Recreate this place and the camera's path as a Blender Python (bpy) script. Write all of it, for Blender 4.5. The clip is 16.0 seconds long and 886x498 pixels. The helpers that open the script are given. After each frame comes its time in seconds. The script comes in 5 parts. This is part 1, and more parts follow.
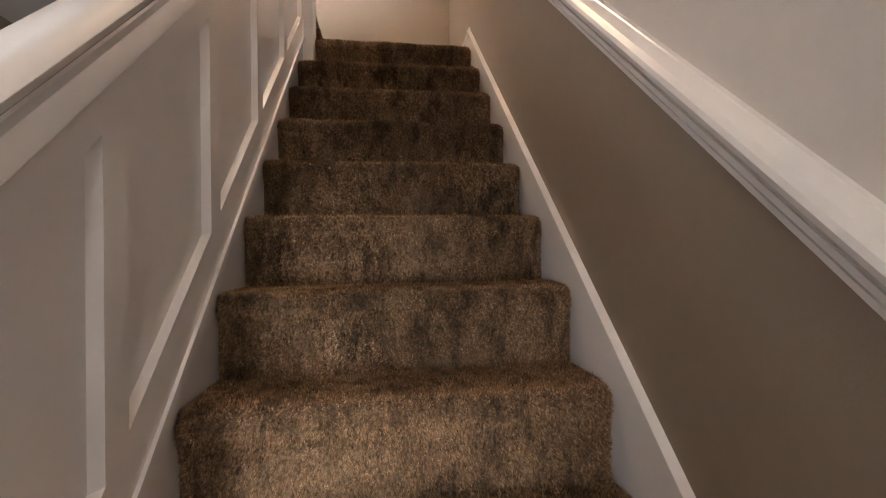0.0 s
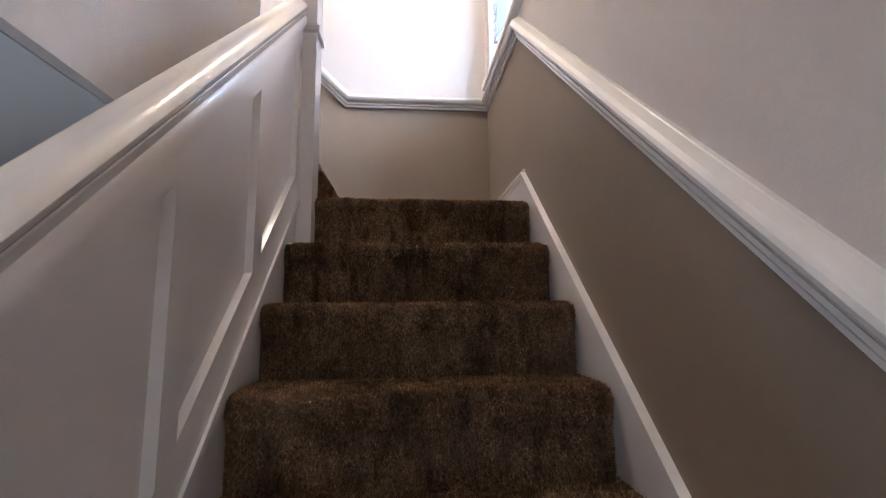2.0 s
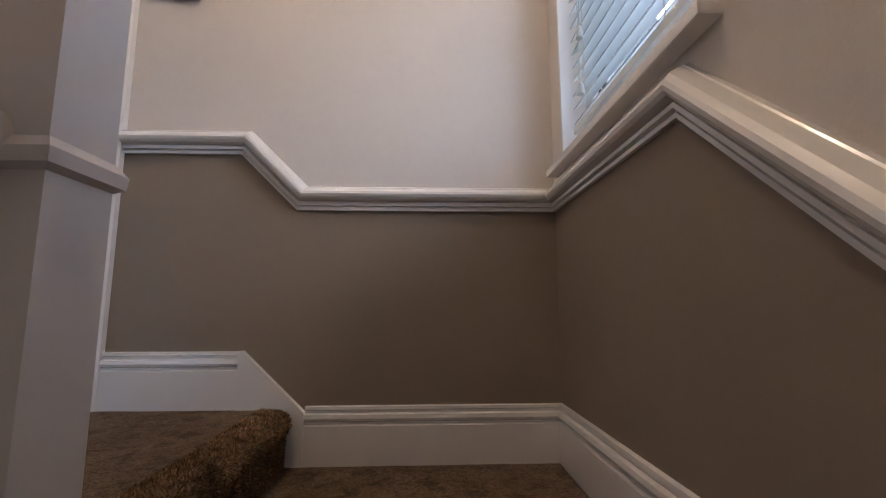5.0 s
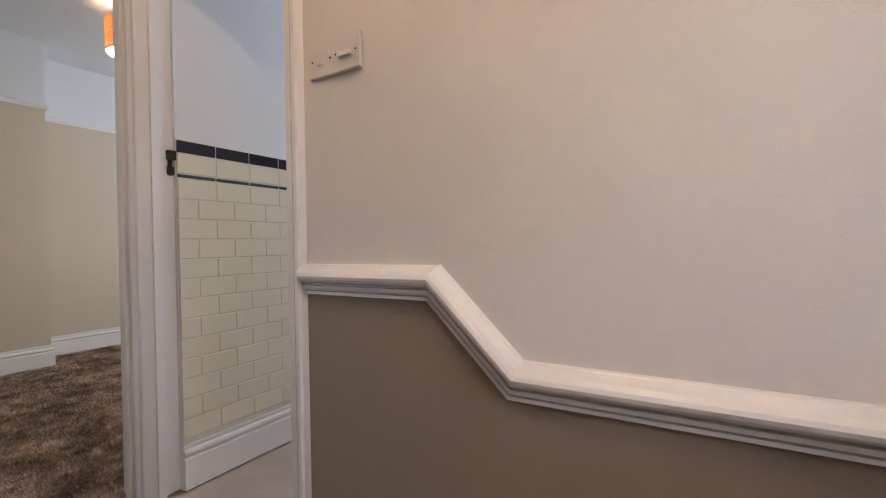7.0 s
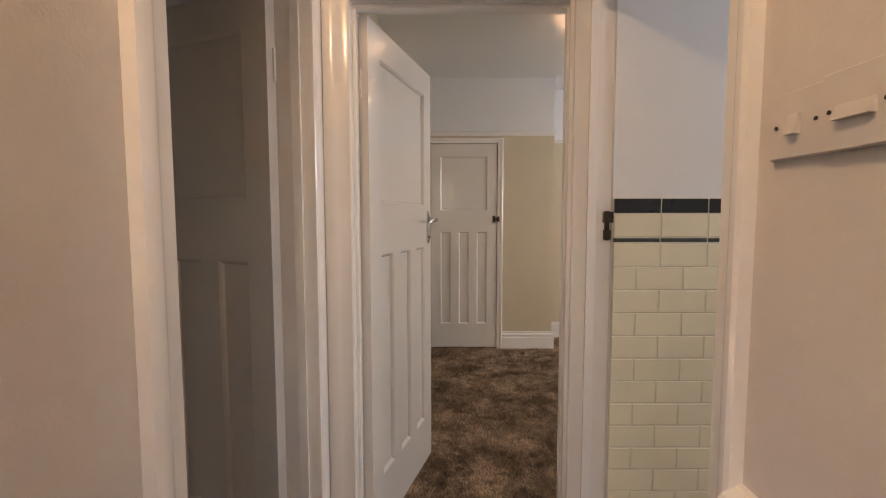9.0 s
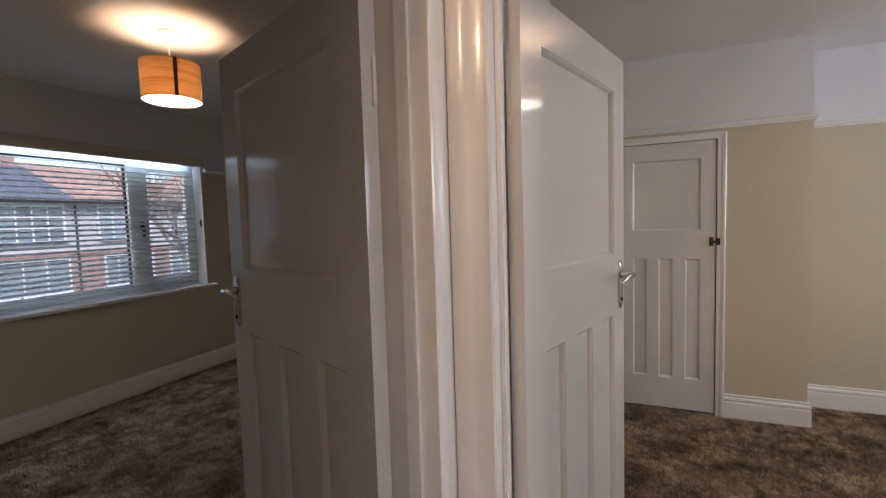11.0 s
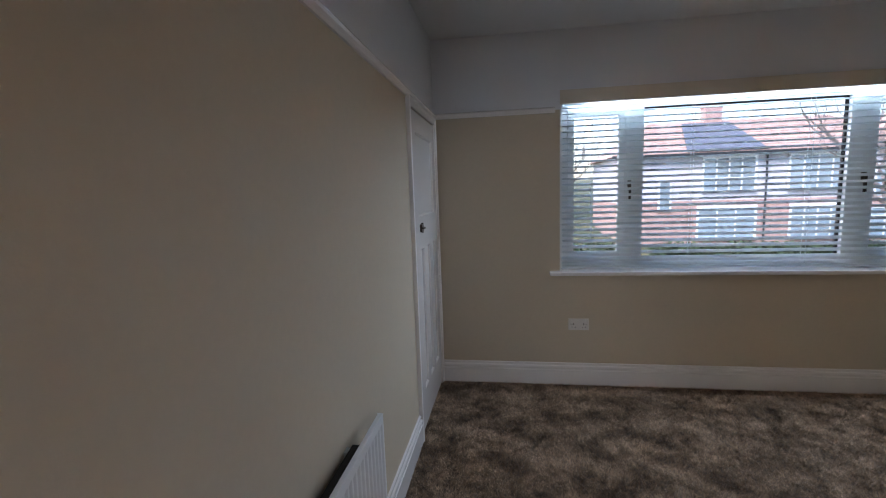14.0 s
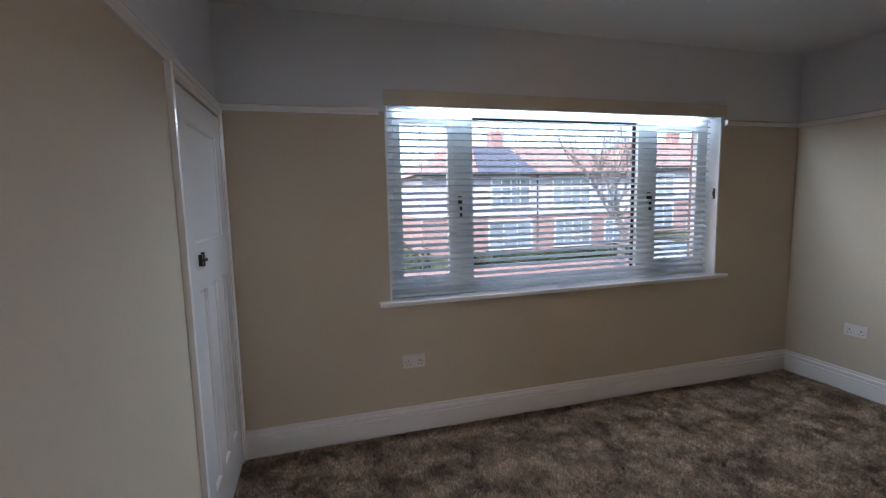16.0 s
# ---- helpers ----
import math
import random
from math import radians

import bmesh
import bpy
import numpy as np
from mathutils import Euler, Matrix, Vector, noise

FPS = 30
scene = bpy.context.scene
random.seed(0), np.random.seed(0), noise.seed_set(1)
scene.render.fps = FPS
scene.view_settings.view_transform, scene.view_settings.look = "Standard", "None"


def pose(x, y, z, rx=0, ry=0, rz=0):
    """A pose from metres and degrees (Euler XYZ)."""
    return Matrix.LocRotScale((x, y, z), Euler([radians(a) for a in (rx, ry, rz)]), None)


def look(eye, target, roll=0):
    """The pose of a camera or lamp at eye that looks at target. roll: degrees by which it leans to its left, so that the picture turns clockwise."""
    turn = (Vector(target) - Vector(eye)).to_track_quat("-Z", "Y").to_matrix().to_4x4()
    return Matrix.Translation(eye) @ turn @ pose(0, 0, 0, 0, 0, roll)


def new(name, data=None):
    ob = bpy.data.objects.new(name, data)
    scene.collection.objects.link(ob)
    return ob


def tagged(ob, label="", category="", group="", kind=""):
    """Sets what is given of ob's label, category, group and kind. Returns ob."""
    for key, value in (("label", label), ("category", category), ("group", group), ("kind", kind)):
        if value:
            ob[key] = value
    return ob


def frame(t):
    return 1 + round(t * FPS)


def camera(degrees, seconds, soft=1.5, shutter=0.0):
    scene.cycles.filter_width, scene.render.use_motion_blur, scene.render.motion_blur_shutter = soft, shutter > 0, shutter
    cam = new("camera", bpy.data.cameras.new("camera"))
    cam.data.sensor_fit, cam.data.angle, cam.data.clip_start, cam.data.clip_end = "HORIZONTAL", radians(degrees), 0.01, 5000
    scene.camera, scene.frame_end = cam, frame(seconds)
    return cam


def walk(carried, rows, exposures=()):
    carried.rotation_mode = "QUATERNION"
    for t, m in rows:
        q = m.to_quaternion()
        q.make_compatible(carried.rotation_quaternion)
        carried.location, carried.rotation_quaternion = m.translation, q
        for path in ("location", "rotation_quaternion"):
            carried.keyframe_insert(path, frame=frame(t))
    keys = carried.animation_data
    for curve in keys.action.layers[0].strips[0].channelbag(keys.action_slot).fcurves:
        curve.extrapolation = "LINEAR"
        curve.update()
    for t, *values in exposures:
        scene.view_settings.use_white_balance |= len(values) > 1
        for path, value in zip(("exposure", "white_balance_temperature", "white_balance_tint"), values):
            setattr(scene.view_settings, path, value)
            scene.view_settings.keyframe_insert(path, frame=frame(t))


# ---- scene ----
cam = camera(90.3, 16.0, soft=1.1)
PATH = [
    (0, (0.008, -2.123, -1.229), (0.274, -0.141, -1.213), -0.8),
    (0.5, (-0.031, -1.942, -1.061), (0.186, 0.04, -0.902), -0.6),
    (1, (-0.018, -1.782, -0.925), (0.18, 0.199, -0.735), -0.5),
    (1.5, (0.003, -1.612, -0.734), (0.18, 0.365, -0.494), -0.5),
    (2, (0.003, -1.462, -0.566), (0.177, 0.511, -0.289), -0.6),
    (2.5, (0.04, -1.293, -0.405), (0.189, 0.669, -0.049), -0.1),
    (3, (0.016, -1.119, -0.231), (0.138, 0.842, 0.145), -0.1),
    (3.5, (0.037, -0.964, -0.09), (0.144, 0.996, 0.292), -0.0),
    (3.7, (0.047, -0.891, -0.03), (0.157, 1.068, 0.359), 0.0),
    (5.8, (0.079, -0.147, 0.539), (0.056, 1.848, 0.681), -0.9),
    (6, (0.082, -0.093, 0.615), (-0.062, 1.898, 0.725), -0.1),
    (6.5, (0.035, 0.051, 0.774), (-0.523, 1.971, 0.808), -0.2),
    (7, (-0.009, 0.193, 0.915), (-1.027, 1.915, 0.893), -0.9),
    (7.5, (-0.067, 0.318, 1.057), (-1.563, 1.644, 0.978), -2.2),
    (8, (-0.162, 0.445, 1.179), (-1.968, 1.301, 1.087), -3.3),
    (8.5, (-0.196, 0.525, 1.25), (-2.152, 0.925, 1.133), -3.3),
    (8.7, (-0.218, 0.561, 1.254), (-2.203, 0.766, 1.12), -1.6),
    (10.8, (-0.85, 0.548, 1.436), (-2.746, -0.075, 1.307), -1.5),
    (11, (-0.89, 0.516, 1.451), (-2.727, -0.265, 1.319), -1.7),
    (11.5, (-0.956, 0.412, 1.435), (-2.487, -0.867, 1.304), -2.1),
    (12, (-1.066, 0.336, 1.439), (-1.973, -1.441, 1.302), -2.3),
    (12.5, (-1.117, 0.248, 1.455), (-1.434, -1.718, 1.264), -3.2),
    (13, (-1.129, 0.170, 1.467), (-1.120, -1.814, 1.224), -3.0),
    (13.5, (-1.155, 0.013, 1.476), (-0.932, -1.954, 1.213), -2.9),
    (14, (-1.176, -0.196, 1.485), (-0.875, -2.153, 1.222), -2.0),
    (14.5, (-1.154, -0.369, 1.487), (-0.977, -2.343, 1.219), -0.8),
    (15, (-1.106, -0.522, 1.493), (-1.181, -2.504, 1.236), -0.9),
    (15.5, (-1.093, -0.663, 1.468), (-1.366, -2.629, 1.218), -1.1),
    (16, (-1.115, -0.789, 1.491), (-1.66, -2.701, 1.268), -1.3),
]

EXPOSURES = [(0.0, 4.45, 5750, 11), (0.5, 4.05, 5450, 11), (1.0, 3.95, 5100, 11), (1.5, 4.0, 4950, 10), (2.0, 4.0, 4850, 9), (2.5, 3.85, 4750, 9), (3.0, 3.75, 4650, 10), (3.5, 3.55, 4650, 10), (6.0, 2.1, 5900, 14), (7.0, 2.5, 5950, 15), (7.5, 2.4, 6100, 15), (8.0, 2.36, 6500, 17), (8.5, 2.43, 7250, 18),
             (11.0, 2.22, 6400, 17), (11.5, 2.38, 6350, 17), (12.0, 2.75, 6400, 17), (12.5, 3.0, 6250, 16), (13.0, 3.0, 6050, 16), (14.5, 2.9, 5950, 17), (16.0, 2.93, 6050, 18)]
walk(cam, [(t, look(e, g, r)) for t, e, g, r in PATH], EXPOSURES)

# ---- world and lights ----
world = bpy.data.worlds.new("overcast_sky")
world.use_nodes = True
scene.world = world
_nt = world.node_tree
_sky = _nt.nodes.new("ShaderNodeTexSky")
_sky.sky_type = "NISHITA"
_sky.sun_disc = False
_sky.sun_elevation = radians(38)
_sky.sun_rotation = radians(120)
_sky.dust_density = 1.5
_sky.air_density = 1.0
_sky.altitude = 50
_bg = _nt.nodes["Background"]
_bg.inputs["Strength"].default_value = 0.085
_nt.links.new(_sky.outputs["Color"], _bg.inputs["Color"])

sun_data = bpy.data.lights.new("sun", "SUN")
sun_data.energy, sun_data.angle, sun_data.color = 1.0, radians(20), (1.0, 0.97, 0.93)
sun = new("sun", sun_data)
sun.matrix_world = look((40, 60, 60), (0, 0, 0))


def lamp_light(name, kind, where, watts, colour, size):
    data = bpy.data.lights.new(name, kind)
    data.energy, data.color = watts, colour
    if kind == "AREA":
        data.shape, data.size, data.size_y = "RECTANGLE", size[0], size[1]
    else:
        data.shadow_soft_size = size
    ob = new(name, data)
    ob.matrix_world = where
    return ob


WARM = (1.0, 0.70, 0.42)
YWALL = -3.47
# daylight in the openings of rooms behind the walls
hall_light = lamp_light("hall_daylight", "AREA", look((-0.445, YWALL + 0.02, -1.75), (-0.12, -1.2, -1.83)), 0.13, (1.0, 0.93, 0.84), (0.05, 0.9))
hall_light.data.spread = radians(36)
lamp_light("back_window_daylight", "AREA", look((-3.2, 3.98, 1.5), (-3.2, 0, 1.2)), 10.5, (0.90, 0.95, 1.0), (1.8, 1.2))
lamp_light("bathroom_window_daylight", "AREA", look((-1.1, 3.18, 1.6), (-1.1, 1, 1.2)), 5.0, (0.90, 0.95, 1.0), (0.8, 0.9))
# lamps added at the two windows in place of sky light
lamp_light("stair_window_daylight", "AREA", look((0.82, 0.43, 1.345), (-2.0, 0.45, 0.7)), 0.28, (0.62, 0.81, 1.0), (0.38, 1.18))
# strip hidden behind the valance, added to light floor and lower walls
lamp_light("front_window_fill", "AREA", look((-2.81, YWALL - 0.004, 2.060), (-2.81, YWALL + 0.5, 2.02)), 10.0, (0.70, 0.86, 1.0), (2.20, 0.014))
# strip between slats and frame, added to brighten slats and mullions
lamp_light("front_pane_fill", "AREA", look((-2.81, YWALL - 0.090, 2.062), (-2.81, YWALL - 0.05, 0.0)), 0.45, (0.70, 0.86, 1.0), (2.40, 0.035))
# bulbs
lamp_light("front_bulb", "POINT", pose(-2.645, -1.865, 2.225), 1.15, WARM, 0.03)
lamp_light("back_bulb", "POINT", pose(-3.14, 1.64, 2.215), 1.8, WARM, 0.03)
lamp_light("landing_bulb", "POINT", pose(-0.30, 0.20, 2.38), 4.2, WARM, 0.05)
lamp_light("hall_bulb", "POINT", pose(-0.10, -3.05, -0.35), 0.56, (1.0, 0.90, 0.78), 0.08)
# unseen fill lamp, added to brighten the hall wall beyond the handrail
lamp_light("hall_wall_fill", "POINT", pose(-1.10, -1.30, -0.45), 0.55, (1.0, 0.91, 0.81), 0.08)


# ---- materials ----
def material(name, colour, rough=0.5, metal=0.0, vary=0.0, scale=4.0, bump=0.0, bump_scale=60.0, fine=0.0, coat=0.0, tone2=None, vary2=0.0, scale2=60.0, spec=None):
    m = bpy.data.materials.new(name)
    m.use_nodes = True
    nt = m.node_tree
    b = nt.nodes["Principled BSDF"]
    b.inputs["Roughness"].default_value = rough
    b.inputs["Metallic"].default_value = metal
    b.inputs["Coat Weight"].default_value = coat
    b.inputs["Coat Roughness"].default_value = 0.12
    if spec is not None:
        b.inputs["Specular IOR Level"].default_value = spec
    b.inputs["Base Color"].default_value = (*colour, 1)
    co = nt.nodes.new("ShaderNodeTexCoord")
    geo = nt.nodes.new("ShaderNodeNewGeometry")
    last = None
    if vary or vary2 or tone2:
        rgb = nt.nodes.new("ShaderNodeRGB")
        rgb.outputs[0].default_value = (*colour, 1)
        last = rgb.outputs[0]
        if tone2:
            n = nt.nodes.new("ShaderNodeTexNoise")
            n.inputs["Scale"].default_value, n.inputs["Detail"].default_value = scale, 5
            r = nt.nodes.new("ShaderNodeValToRGB")
            r.color_ramp.elements[0].position, r.color_ramp.elements[1].position = 0.38, 0.62
            mx = nt.nodes.new("ShaderNodeMix")
            mx.data_type = "RGBA"
            mx.inputs[7].default_value = (*tone2, 1)
            nt.links.new(geo.outputs["Position"], n.inputs["Vector"])
            nt.links.new(n.outputs["Fac"], r.inputs["Fac"])
            nt.links.new(r.outputs["Color"], mx.inputs[0])
            nt.links.new(last, mx.inputs[6])
            last = mx.outputs[2]
        for amount, size in ((vary, scale), (vary2, scale2)):
            if not amount:
                continue
            n = nt.nodes.new("ShaderNodeTexNoise")
            n.inputs["Scale"].default_value, n.inputs["Detail"].default_value = size, 6
            mp = nt.nodes.new("ShaderNodeMapRange")
            mp.inputs[1].default_value, mp.inputs[2].default_value = 0.3, 0.7
            mp.inputs[3].default_value, mp.inputs[4].default_value = 1 - amount, 1 + amount
            hs = nt.nodes.new("ShaderNodeHueSaturation")
            nt.links.new(geo.outputs["Position"], n.inputs["Vector"])
            nt.links.new(n.outputs["Fac"], mp.inputs[0])
            nt.links.new(mp.outputs[0], hs.inputs["Value"])
            nt.links.new(last, hs.inputs["Color"])
            last = hs.outputs[0]
        nt.links.new(last, b.inputs["Base Color"])
    if bump:
        n = nt.nodes.new("ShaderNodeTexNoise")
        n.inputs["Scale"].default_value, n.inputs["Detail"].default_value = bump_scale, 8
        bp = nt.nodes.new("ShaderNodeBump")
        bp.inputs["Strength"].default_value, bp.inputs["Distance"].default_value = bump, 0.004
        nt.links.new(geo.outputs["Position"], n.inputs["Vector"])
        nt.links.new(n.outputs["Fac"], bp.inputs["Height"])
        nt.links.new(bp.outputs[0], b.inputs["Normal"])
        if fine:
            n2 = nt.nodes.new("ShaderNodeTexNoise")
            n2.inputs["Scale"].default_value, n2.inputs["Detail"].default_value = bump_scale * 6, 4
            b2 = nt.nodes.new("ShaderNodeBump")
            b2.inputs["Strength"].default_value, b2.inputs["Distance"].default_value = fine, 0.002
            nt.links.new(geo.outputs["Position"], n2.inputs["Vector"])
            nt.links.new(n2.outputs["Fac"], b2.inputs["Height"])
            nt.links.new(b2.outputs[0], bp.inputs["Normal"])
    return m


def carpet_material(name, dark, light, patch, stretch, brush=1.0, fleck=0.5, pile=False, edge=0.16, tufts=0.5):
    """Deep pile: fibre speckle, dark flecks, large brushed areas and a sheen."""
    m = material(name, dark, 0.95, spec=0.12)
    nt = m.node_tree
    b = nt.nodes["Principled BSDF"]
    geo = nt.nodes.new("ShaderNodeNewGeometry")

    def noise_at(scale, detail, squash=(1, 1, 1), twist=0.0):
        mp = nt.nodes.new("ShaderNodeMapping")
        mp.inputs["Scale"].default_value = squash
        n = nt.nodes.new("ShaderNodeTexNoise")
        n.inputs["Scale"].default_value, n.inputs["Detail"].default_value = scale, detail
        n.inputs["Roughness"].default_value = 0.62
        n.inputs["Distortion"].default_value = twist
        nt.links.new(geo.outputs["Position"], mp.inputs["Vector"])
        nt.links.new(mp.outputs[0], n.inputs["Vector"])
        return n

    def scaled(source, colour, lo, hi, a, c):
        mr = nt.nodes.new("ShaderNodeMapRange")
        mr.inputs[1].default_value, mr.inputs[2].default_value = lo, hi
        mr.inputs[3].default_value, mr.inputs[4].default_value = a, c
        nt.links.new(source.outputs["Fac"], mr.inputs[0])
        hs = nt.nodes.new("ShaderNodeHueSaturation")
        nt.links.new(mr.outputs[0], hs.inputs["Value"])
        nt.links.new(colour, hs.inputs["Color"])
        return hs.outputs[0]

    big = noise_at(brush, 6, (1, 1, 1), 0.25)
    ramp = nt.nodes.new("ShaderNodeValToRGB")
    ramp.color_ramp.elements[0].position, ramp.color_ramp.elements[1].position = 0.5 - edge, 0.5 + edge
    ramp.color_ramp.elements[0].color, ramp.color_ramp.elements[1].color = (*dark, 1), (*light, 1)
    nt.links.new(big.outputs["Fac"], ramp.inputs["Fac"])
    flecks = noise_at(patch, 6, stretch, 0.35)
    fine = noise_at(170, 4, (1, 1, 0.55))
    mid = noise_at(55, 3, stretch)
    col = scaled(flecks, ramp.outputs["Color"], 0.36, 0.50, 1 - fleck, 1.0)
    col = scaled(mid, col, 0.35, 0.65, 0.78, 1.24)
    col = scaled(fine, col, 0.32, 0.70, 1 - 1.1 * tufts, 1 + 1.5 * tufts)
    if pile:   # every tuft a little lighter or darker than its neighbours
        mr = nt.nodes.new("ShaderNodeMapRange")
        mr.inputs[3].default_value, mr.inputs[4].default_value = 1 - tufts, 1 + tufts * 1.3
        nt.links.new(geo.outputs["Random Per Island"], mr.inputs[0])
        hs = nt.nodes.new("ShaderNodeHueSaturation")
        nt.links.new(mr.outputs[0], hs.inputs["Value"])
        nt.links.new(col, hs.inputs["Color"])
        col = hs.outputs[0]
    nt.links.new(col, b.inputs["Base Color"])
    if pile:
        if tufts < 0.3:
            b.inputs["Sheen Weight"].default_value, b.inputs["Sheen Roughness"].default_value = 0.22, 0.45
            b.inputs["Sheen Tint"].default_value = (0.9, 0.86, 0.82, 1)
        return m
    b.inputs["Sheen Weight"].default_value = 0.08
    b.inputs["Sheen Roughness"].default_value = 0.5
    b.inputs["Sheen Tint"].default_value = (0.9, 0.82, 0.74, 1)
    bp = nt.nodes.new("ShaderNodeBump")
    bp.inputs["Strength"].default_value, bp.inputs["Distance"].default_value = 0.9, 0.006
    nt.links.new(fine.outputs["Fac"], bp.inputs["Height"])
    b2 = nt.nodes.new("ShaderNodeBump")
    b2.inputs["Strength"].default_value, b2.inputs["Distance"].default_value = 0.6, 0.015
    nt.links.new(flecks.outputs["Fac"], b2.inputs["Height"])
    nt.links.new(b2.outputs[0], bp.inputs["Normal"])
    nt.links.new(bp.outputs[0], b.inputs["Normal"])
    return m


def emitter(name, colour, strength):
    m = bpy.data.materials.new(name)
    m.use_nodes = True
    b = m.node_tree.nodes["Principled BSDF"]
    b.inputs["Base Color"].default_value = (*colour, 1)
    b.inputs["Emission Color"].default_value = (*colour, 1)
    b.inputs["Emission Strength"].default_value = strength
    return m


def glass_material(name, rough=0.0):
    m = bpy.data.materials.new(name)
    m.use_nodes = True
    nt = m.node_tree
    b = nt.nodes["Principled BSDF"]
    b.inputs["Transmission Weight"].default_value = 1.0
    b.inputs["Roughness"].default_value = rough
    b.inputs["IOR"].default_value = 1.1
    return m


M_UPPER = material("off_white_emulsion", (0.66, 0.61, 0.57), 0.75, vary=0.03, scale=1.5, bump=0.12, bump_scale=180, vary2=0.015, scale2=40)
M_DADO = material("taupe_emulsion", (0.275, 0.219, 0.164), 0.72, vary=0.05, scale=1.5, bump=0.12, bump_scale=180, vary2=0.02, scale2=40)
M_CREAM = material("cream_emulsion", (0.58, 0.50, 0.38), 0.75, vary=0.03, scale=1.2, bump=0.1, bump_scale=160, vary2=0.015, scale2=40)
M_WHITE = material("white_emulsion", (0.72, 0.73, 0.75), 0.8, vary=0.025, scale=1.2, bump=0.1, bump_scale=160)
M_CEIL = material("white_ceiling_paint", (0.72, 0.72, 0.72), 0.85, vary=0.03, scale=0.9, bump=0.1, bump_scale=120)
M_GLOSS = material("white_gloss_paint", (0.84, 0.815, 0.795), 0.24, vary=0.02, scale=3, bump=0.05, bump_scale=35, coat=0.4)
M_DOORW = material("white_door_gloss", (0.70, 0.67, 0.64), 0.10, vary=0.02, scale=3, bump=0.03, bump_scale=16, coat=0.0)
M_UPVC = material("white_upvc", (0.80, 0.82, 0.82), 0.25, vary=0.015, scale=5, bump=0.01, bump_scale=40)
M_SLAT = material("white_painted_slats", (0.84, 0.87, 0.87), 0.4, vary=0.03, scale=8, bump=0.03, bump_scale=70)
# darker, bluer copy of the white slats: cool shade put into the colour
M_STAIR_SLAT = material("shaded_stair_slats", (0.74, 0.78, 0.80), 0.4, vary=0.03, scale=8, bump=0.03, bump_scale=70)


def let_light_through(m, colour, share):
    """Thin painted slats let some daylight through."""
    nt = m.node_tree
    through_light = nt.nodes.new("ShaderNodeBsdfTranslucent")
    through_light.inputs["Color"].default_value = (*colour, 1)
    mix = nt.nodes.new("ShaderNodeMixShader")
    mix.inputs[0].default_value = share
    nt.links.new(nt.nodes["Principled BSDF"].outputs[0], mix.inputs[1])
    nt.links.new(through_light.outputs[0], mix.inputs[2])
    nt.links.new(mix.outputs[0], nt.nodes["Material Output"].inputs["Surface"])


let_light_through(M_SLAT, (0.84, 0.89, 0.91), 0.66)
# blue window light put into the tint of the stair slats
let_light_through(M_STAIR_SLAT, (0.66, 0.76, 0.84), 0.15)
M_PELMET = material("ivory_blind_valance", (0.62, 0.56, 0.46), 0.45, vary=0.03, scale=5, bump=0.02, bump_scale=60)
STAIR_TONES = ((0.105, 0.066, 0.037), (0.200, 0.134, 0.080), 17.0, (1.0, 1.0, 0.35), 3.0, 0.55)
ROOM_TONES = ((0.080, 0.055, 0.036), (0.225, 0.165, 0.115), 15.0, (1.0, 0.55, 1.0), 4.6, 0.40)
M_STAIR = carpet_material("brown_stair_carpet", *STAIR_TONES)
M_STAIR_PILE = carpet_material("brown_stair_pile", (0.178, 0.101, 0.049), (0.335, 0.205, 0.108), *STAIR_TONES[2:], pile=True)
M_LANDING = carpet_material("brown_bedroom_carpet", *ROOM_TONES, edge=0.12, tufts=0.3)
M_ROOM_PILE = carpet_material("brown_bedroom_pile", (0.20, 0.138, 0.092), (0.55, 0.405, 0.285), *ROOM_TONES[2:], pile=True, edge=0.12, tufts=0.18)
M_SWITCH = material("aged_switch_plastic", (0.64, 0.59, 0.55), 0.3, vary=0.02, scale=20)
M_SOCKET = material("white_socket_plastic", (0.71, 0.68, 0.65), 0.3, vary=0.02, scale=20)
# near-black: shade of gaps and holes put into colour; also gaskets and wire
M_DARK = material("dark_gap", (0.02, 0.018, 0.016), 0.8, vary=0.2, scale=20)
M_CHROME = material("polished_chrome", (0.62, 0.62, 0.63), 0.12, 1.0, vary=0.03, scale=30)
M_IRON = material("blackened_brass", (0.060, 0.048, 0.036), 0.38, 0.8, vary=0.3, scale=60, bump=0.1, bump_scale=80)
M_RAD = material("radiator_enamel", (0.80, 0.81, 0.82), 0.3, vary=0.015, scale=6, bump=0.01, bump_scale=50)
M_TILE = material("cream_glazed_tile", (0.78, 0.725, 0.56), 0.12, vary=0.04, scale=6, bump=0.04, bump_scale=14, coat=0.3)
M_BLACK = material("black_glazed_tile", (0.012, 0.012, 0.014), 0.10, vary=0.2, scale=8, bump=0.04, bump_scale=14)
M_GROUT = material("grey_grout", (0.66, 0.63, 0.52), 0.9, vary=0.08, scale=30, bump=0.2, bump_scale=120)
M_VINYL = material("pale_oak_vinyl", (0.42, 0.35, 0.29), 0.4, vary=0.12, scale=5, bump=0.05, bump_scale=60, vary2=0.05, scale2=50)
M_GLASS = glass_material("window_glass")
M_SHADE = bpy.data.materials.new("wood_veneer_shade")
M_SHADE.use_nodes = True


# ---- building helpers ----
def put(name, bm, mat):
    me = bpy.data.meshes.new(name)
    bmesh.ops.recalc_face_normals(bm, faces=bm.faces[:])
    bm.to_mesh(me)
    bm.free()
    me.materials.append(mat)
    return new(name, me)


def smooth(ob, angle=40):
    for p in ob.data.polygons:
        p.use_smooth = True
    ob.data.set_sharp_from_angle(angle=radians(angle))
    return ob


